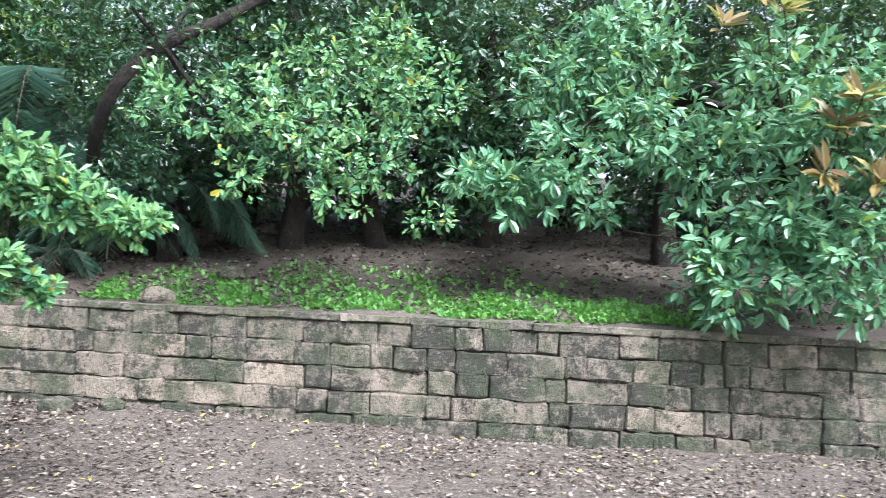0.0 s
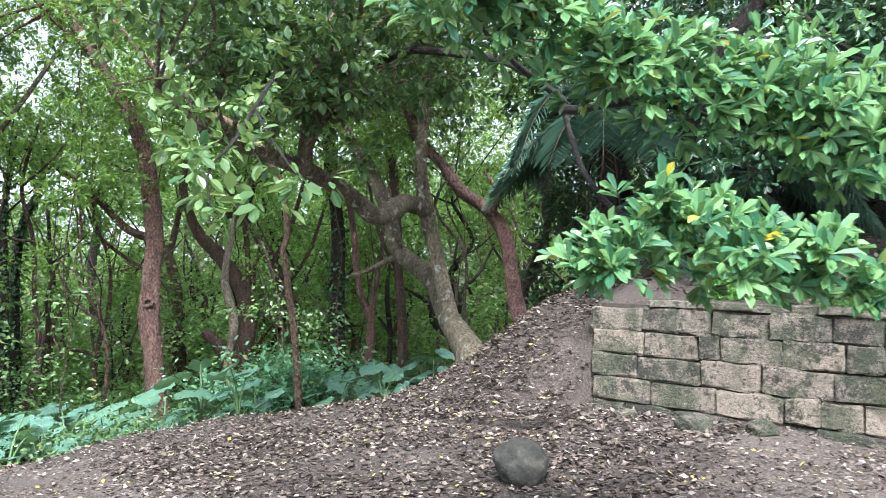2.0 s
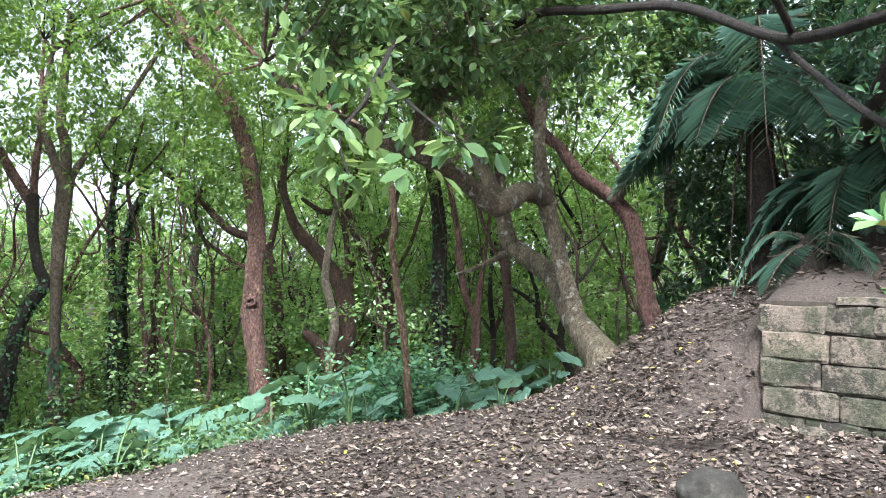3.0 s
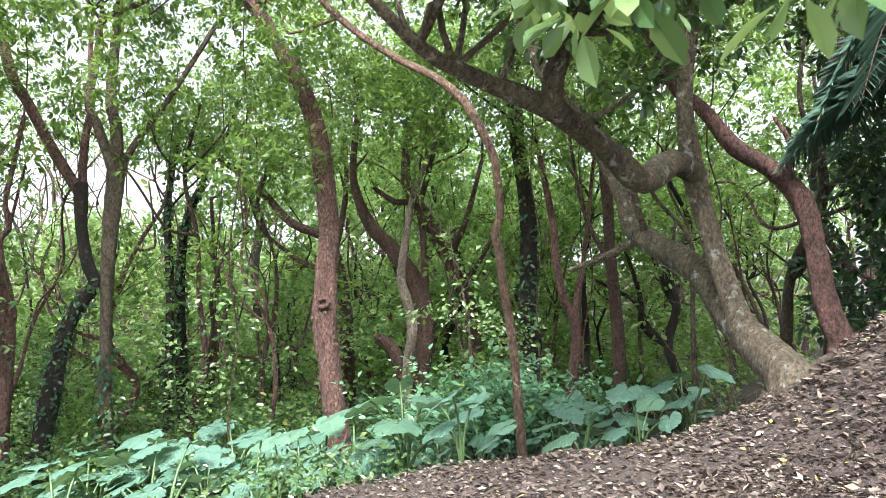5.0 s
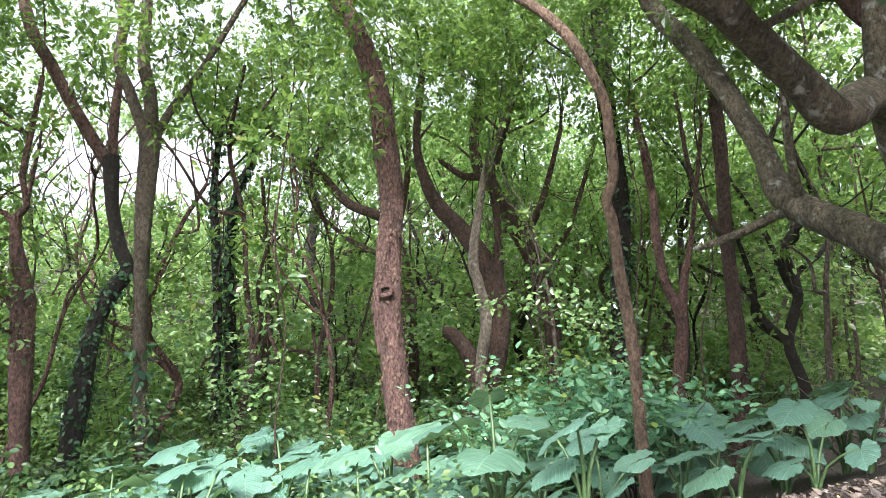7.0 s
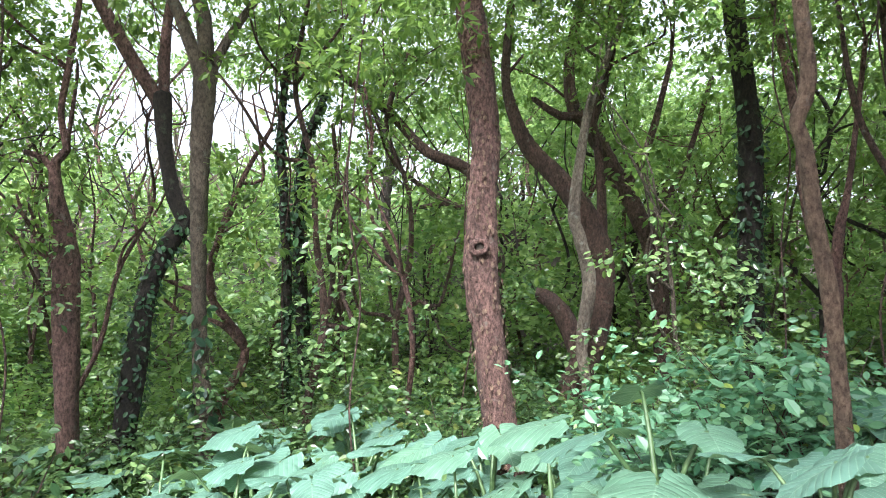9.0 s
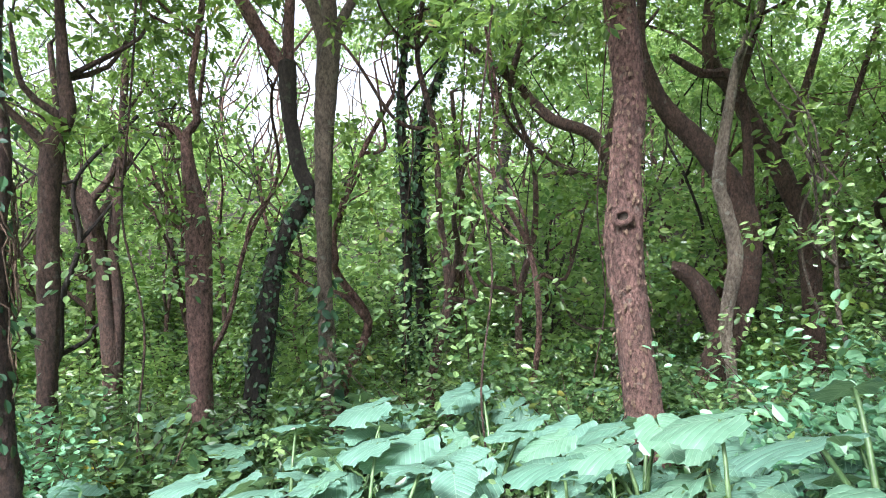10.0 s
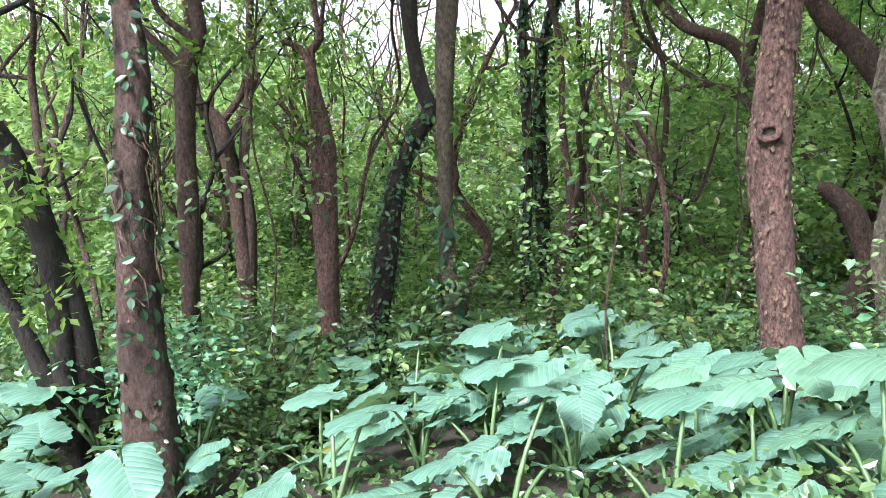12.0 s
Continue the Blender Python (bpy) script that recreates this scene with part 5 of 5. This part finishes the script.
def litter(name, n, xr, yr, test, size, label, mat=DRY):
    x, y = rng.uniform(*xr, n), rng.uniform(*yr, n)
    drift = np.sin(1.9 * x + 0.7 * y) * np.sin(1.3 * y - 0.8 * x + 1) + 0.6 * np.sin(4.1 * x - 3.3 * y)
    keep = test(x, y) & (rng.random(n) < 0.72 + 0.3 * drift)
    x, y = x[keep], y[keep]
    p = np.stack([x, y, ground_height(x, y) + rng.uniform(0.002, 0.03, len(x)) + 0.03 * ((x < -5.4) & (x > -7.6) & (y > 7.3)) + 0.05 * ((x < -5.45) & (x > -6.5) & (y > 7.3) & (y < 9.3))], -1)
    out = unit(rng.normal(size=p.shape) * [1, 1, 0.25])
    v, f = leaf_arrays(p, out, unit(rng.normal(size=p.shape) * 0.45 + [0, 0, 1]), size * rng.uniform(0.25, 1.35, len(p)), KITE)
    return tagged(new(name, mesh_from(name, v, f, mat, False)), label, "leaf litter", kind="stuff")


litter("leaf_litter", 120000, (-10.2, 7), (1.5, 10.5), lambda x, y: (y < np.where(x > -5.6, wall_line(x), 12)) & (x > crest(y) - 0.7) & (np.abs(x + 8.9) + np.abs(y - 4.1) > 0.3), 0.052, "dry brown and grey fallen leaves on the path")
litter("mound_litter", 19000, (-9.2, -3.8), (4.6, 10.8), lambda x, y: (y < np.where(x > -5.6, wall_line(x), 12)) & (x > crest(y) - 0.5), 0.075, "fallen leaves on the mound, darkened for shade under the trees", FALLEN_SHADED)
litter("bank_litter", 20000, (-8, 7), (8.4, 15), lambda x, y: y > wall_line(x) + 0.45, 0.085, "fallen leaves on the bank above the wall, darkened for shade", FALLEN_SHADED)

# grass strip on the bank's edge
n = 30000
x = rng.uniform(-4.6, 3.2, n)
d = np.abs(rng.normal(0, 0.8, n)) * np.interp(x, [-4.6, -2, 1, 3.2], [0.6, 1.0, 1.0, 0.5])
keep = rng.random(n) < 0.10 + 0.5 * (np.sin(2.1 * x) * np.sin(2.9 * d + 1.7 * x) + 0.5 * np.sin(7.3 * x + 4 * d) > 0.0)
x, d = x[keep], d[keep]
y = wall_line(x) + 0.5 + d
p = np.stack([x, y, ground_height(x, y) - 0.01], -1)
out = unit(rng.normal(size=p.shape) * [0.8, 0.8, 0.3] + [0, 0, 0.5])
v, f = leaf_arrays(p, out, unit(rng.normal(size=p.shape) + [0, -0.6, 0.5]), rng.uniform(0.03, 0.11, len(p)), OVAL)
tagged(new("grass", mesh_from("grass", v, f, LEAF_GRASS, False)), "low green grass and weeds along the wall top", "grass", kind="stuff")

for x, y, z, r in ((-4.3, 8.05, 0, 0.15), (-3.7, 8.1, 0, 0.12), (-3.55, 8.95, 0, 0.17), (-3.0, 10.1, 0, 0.17), (-5.0, 8.1, 0, 0.1)):
    bm = bmesh.new()
    bmesh.ops.create_icosphere(bm, subdivisions=3, radius=1)
    for v in bm.verts:
        d = v.co.normalized()
        v.co = Vector((d.x * 1.2, d.y, d.z * 0.75)) * r * (1 + 0.3 * noise.noise(d * 1.3 + Vector((x, y, 0))) + 0.1 * noise.noise(d * 4))
    me = bpy.data.meshes.new("stone")
    bm.to_mesh(me)
    bm.free()
    me.materials.append(STONE)
    stone = tagged(new("stone", me), "loose weathered grey stone lying in the litter", "rock", "loose stones")
    stone.location = (x, y, gz(x, y) + r * 0.3)

# roots that spread from the leaning tree's foot
rng = np.random.default_rng(91)
for k, (dx, dy, ln) in enumerate(((0.5, -0.8, 1.1), (0.9, -0.3, 1.3), (0.1, -1.0, 0.9), (1.0, 0.2, 1.2), (-0.6, -0.7, 0.8), (0.7, -0.6, 1.6))):
    pts = [(-7.74 + dx * ln * 0.65 * u + float(rng.normal(0, 0.04)), 9.42 + dy * ln * 0.65 * u + float(rng.normal(0, 0.04)), 0, 0.055 * (1 - 0.8 * u)) for u in np.linspace(0.1, 1, 6)]
    pts = [(a, c, gz(a, c) - 0.015 + 0.10 * (1 - i / 5) ** 2, r) for i, (a, c, _, r) in enumerate(pts)]
    o = big.location
    tube("root", [(a - o.x, c - o.y, e - o.z, r) for a, c, e, r in pts], BARK_GREY, big, sides=7, step=0.1, seed=k)

# knot hole and flaking bark on the red trunk
red_tree = bpy.data.objects["tree"]
o = red_tree.location
bm = bmesh.new()
rings, sides = 16, 8
for i in range(rings):
    a = i / rings * 2 * math.pi
    for j in range(sides):
        c = j / sides * 2 * math.pi
        rr = 0.07 + 0.012 * math.sin(2 * a + 1) + 0.03 * math.cos(c)
        bm.verts.new((rr * math.cos(a), 0.045 * math.sin(c), rr * 1.1 * math.sin(a)))
bm.verts.ensure_lookup_table()
for i in range(rings):
    for j in range(sides):
        k, l = (i + 1) % rings, (j + 1) % sides
        bm.faces.new([bm.verts[n] for n in (i * sides + j, k * sides + j, k * sides + l, i * sides + l)]).smooth = True
knot = part("knot", bm, BARK_RED, red_tree, "rounded knot with a hollow")
face_way = Vector((5.5, -4.5, 0)).normalized()
knot.matrix_basis = Matrix.Translation((-14.46 - o.x + 0.10, 8.63 - o.y, 1.71 - o.z)) @ Vector((0, -1, 0)).rotation_difference(face_way).to_matrix().to_4x4()
bm = bmesh.new()
bmesh.ops.create_uvsphere(bm, u_segments=12, v_segments=8, radius=0.055)
hollow = part("hollow", bm, CORE, knot, "dark rotten hollow")
hollow.matrix_basis = Matrix.Translation((0, 0.035, 0)) @ Matrix.Diagonal((1, 0.4, 1.05, 1))
path = smooth_path([(-14.35, 9.01, -0.98, 0.215), (-14.41, 8.94, -0.21, 0.192), (-14.48, 8.85, 0.75, 0.184), (-14.53, 8.79, 1.38, 0.205), (-14.53, 8.79, 1.71, 0.19), (-14.53, 8.79, 2.24, 0.159), (-14.51, 8.81, 2.88, 0.15), (-14.57, 8.74, 3.81, 0.153), (-14.61, 8.68, 4.3, 0.15)], 0.05)
n = 900
k = rng.integers(0, len(path), n)
d = unit(rng.normal(size=(n, 3)) * [1, 1, 0.02])
at = path[k, :3] + d * path[k, 3:4] * 1.08 - np.array(o)
v, f = leaf_arrays(at, unit(d * 0.35 + [0, 0, -1.0]), d + [0, 0, 0.2], rng.uniform(0.025, 0.075, n), OVAL)
tagged(child("bark_flake", mesh_from("bark_flake", v, f, BARK_TAN, False), red_tree, "curling flakes of bark"), kind="stuff")

# dry hairy vine roots round the ivy-hung trunk
hairy = bpy.data.objects["tree.004"]
o = hairy.location
for n in range(26):
    a0, z0 = float(rng.uniform(0, 6.28)), float(rng.uniform(0.9, 2.2))
    pts = []
    for i in range(6):
        a, z = a0 + i * float(rng.uniform(0.1, 0.5)), z0 - i * float(rng.uniform(0.08, 0.16))
        rr = 0.135 + float(rng.uniform(0, 0.05))
        pts.append((-14.35 - o.x + rr * math.cos(a), 3.37 - o.y + rr * math.sin(a), z - o.z, 0.006))
    tube("vine_root", pts, BARK_TAN, hairy, sides=4, step=0.1, seed=n)


# palm on the mound behind the wall's end
def frond(parent, origin, yaw, rise, length, mat, seed):
    rng = np.random.default_rng(seed)
    u = np.linspace(0, 1, 51)[:, None]
    flat = np.array([math.cos(yaw), math.sin(yaw), 0])
    spine = origin + flat * (length * (u - 0.15 * u**2)) + np.array([0, 0, 1.0]) * (rise * u - (rise + 0.55) * u**2.1) * length
    tube("rachis", [(*p, 0.018 * (1 - 0.8 * t)) for p, t in zip(spine[::10], u[::10, 0])], BARK_GREY, parent, sides=5, step=0.2, seed=seed)
    tan = unit(np.gradient(spine, axis=0))
    side = unit(np.cross(tan, [0, 0, 1.0]))
    pieces = []
    for sign in (-1, 1):
        out = unit(side * sign + tan * 0.6 + [0, 0, -0.35] + rng.normal(size=spine.shape) * 0.08)[3:]
        pieces.append(leaf_arrays(spine[3:], out, unit(np.cross(out, tan[3:])), length * 0.26 * np.sin(np.linspace(0.5, 2.9, 48)) + 0.05, np.array(LANCE) * [1, 0.085, 1]))
    v, f = join(pieces)
    child("frond", mesh_from("frond", v, f, mat, False), parent)


def palm_plant(x, y, top, fronds, reach, seed):
    rng = np.random.default_rng(seed)
    palm = tagged(new("palm"), "dark palm with drooping feathery fronds on the mound", "palm", "palms on the mound")
    palm.location = (x, y, gz(x, y))
    tube("trunk", [(0, 0, -0.1, 0.2), (0, 0, top * 0.3, 0.17), (0.02, 0, top * 0.7, 0.165), (0.03, 0, top, 0.12)], BARK_DARK, palm, sides=10)
    for n in range(fronds):
        frond(palm, np.array([0.02, 0, top]), n * 2.39 + float(rng.normal(0, 0.5)), float(rng.uniform(-0.5, 1.3)), float(rng.uniform(*reach)), LEAF_PALM, seed + n)
    for n in range(4):
        a = 3.9 + n * 0.8
        tube("dead_frond", [(0.1 * math.cos(a), 0.1 * math.sin(a), top * 0.9, 0.015), (0.32 * math.cos(a), 0.32 * math.sin(a), top * 0.55, 0.012), (0.45 * math.cos(a), 0.45 * math.sin(a), 0.15, 0.006)], BARK_BROWN, palm, sides=5, seed=n)
    return palm


for row in ((-6.3, 11.0, 2.75, 34, (1.5, 2.5), 500), (-5.1, 10.9, 0.75, 22, (1.0, 1.7), 560), (-4.3, 11.2, 1.1, 22, (1.2, 1.9), 600), (-5.5, 10.0, 0.3, 12, (0.6, 1.0), 640)):
    palm_plant(*row)

# lianas and dead sticks in the wood
for n, (x, y, z0, z1) in enumerate(((-15.2, 7.6, -1.2, 7), (-19.5, 9.4, -1.8, 6.5), (-13.4, 12.6, -0.3, 6), (-11.8, 11.9, 0.2, 6), (-16.8, 10.2, -1.2, 6.5), (-18.9, 8.1, -1.8, 6.6), (-9.6, 12.0, 1, 5.5), (-16.4, 4.3, -1.4, 6))):
    pts = [(x + float(rng.normal(0, 0.08)), y + float(rng.normal(0, 0.08)), float(z), 0.012) for z in np.linspace(gz(x, y) - 0.05, z1, 8)]
    liana = tagged(new("liana"), "thin woody liana hanging from the canopy", "vine", "lianas")
    liana.location = (x, y, gz(x, y))
    tube("stem", [(a - x, c - y, e - liana.location.z, r) for a, c, e, r in pts], BARK_BROWN, liana, sides=5, step=0.2, seed=n)
for n in range(46):
    x, y = float(rng.uniform(-16.5, -10)), float(rng.uniform(10.8, 16))
    d, ln = unit(rng.normal(size=3) * [1, 1, 0.9] + [0, 0, 0.5]), float(rng.uniform(0.9, 2.2))
    base = gz(x, y)
    stick = tagged(new("dead_branch"), "pale dead branch leaning in the undergrowth", "branch", "dead branches")
    stick.location = (x, y, base)
    pts = [(*(d * ln * u + rng.normal(size=3) * 0.05 + [0, 0, 0.0]), 0.018 * (1 - 0.7 * u)) for u in np.linspace(0, 1, 5)]
    tube("stick", pts, BARK_PALE, stick, sides=5, step=0.15, seed=n)
    j = pts[2]
    tube("side_twig", [(*j[:3], 0.008), (j[0] + float(rng.normal(0, 0.2)), j[1] + float(rng.normal(0, 0.2)), j[2] + 0.3, 0.006), (j[0] + float(rng.normal(0, 0.4)), j[1] + float(rng.normal(0, 0.4)), j[2] + 0.6, 0.003)], BARK_PALE, stick, sides=4, step=0.15, seed=n)
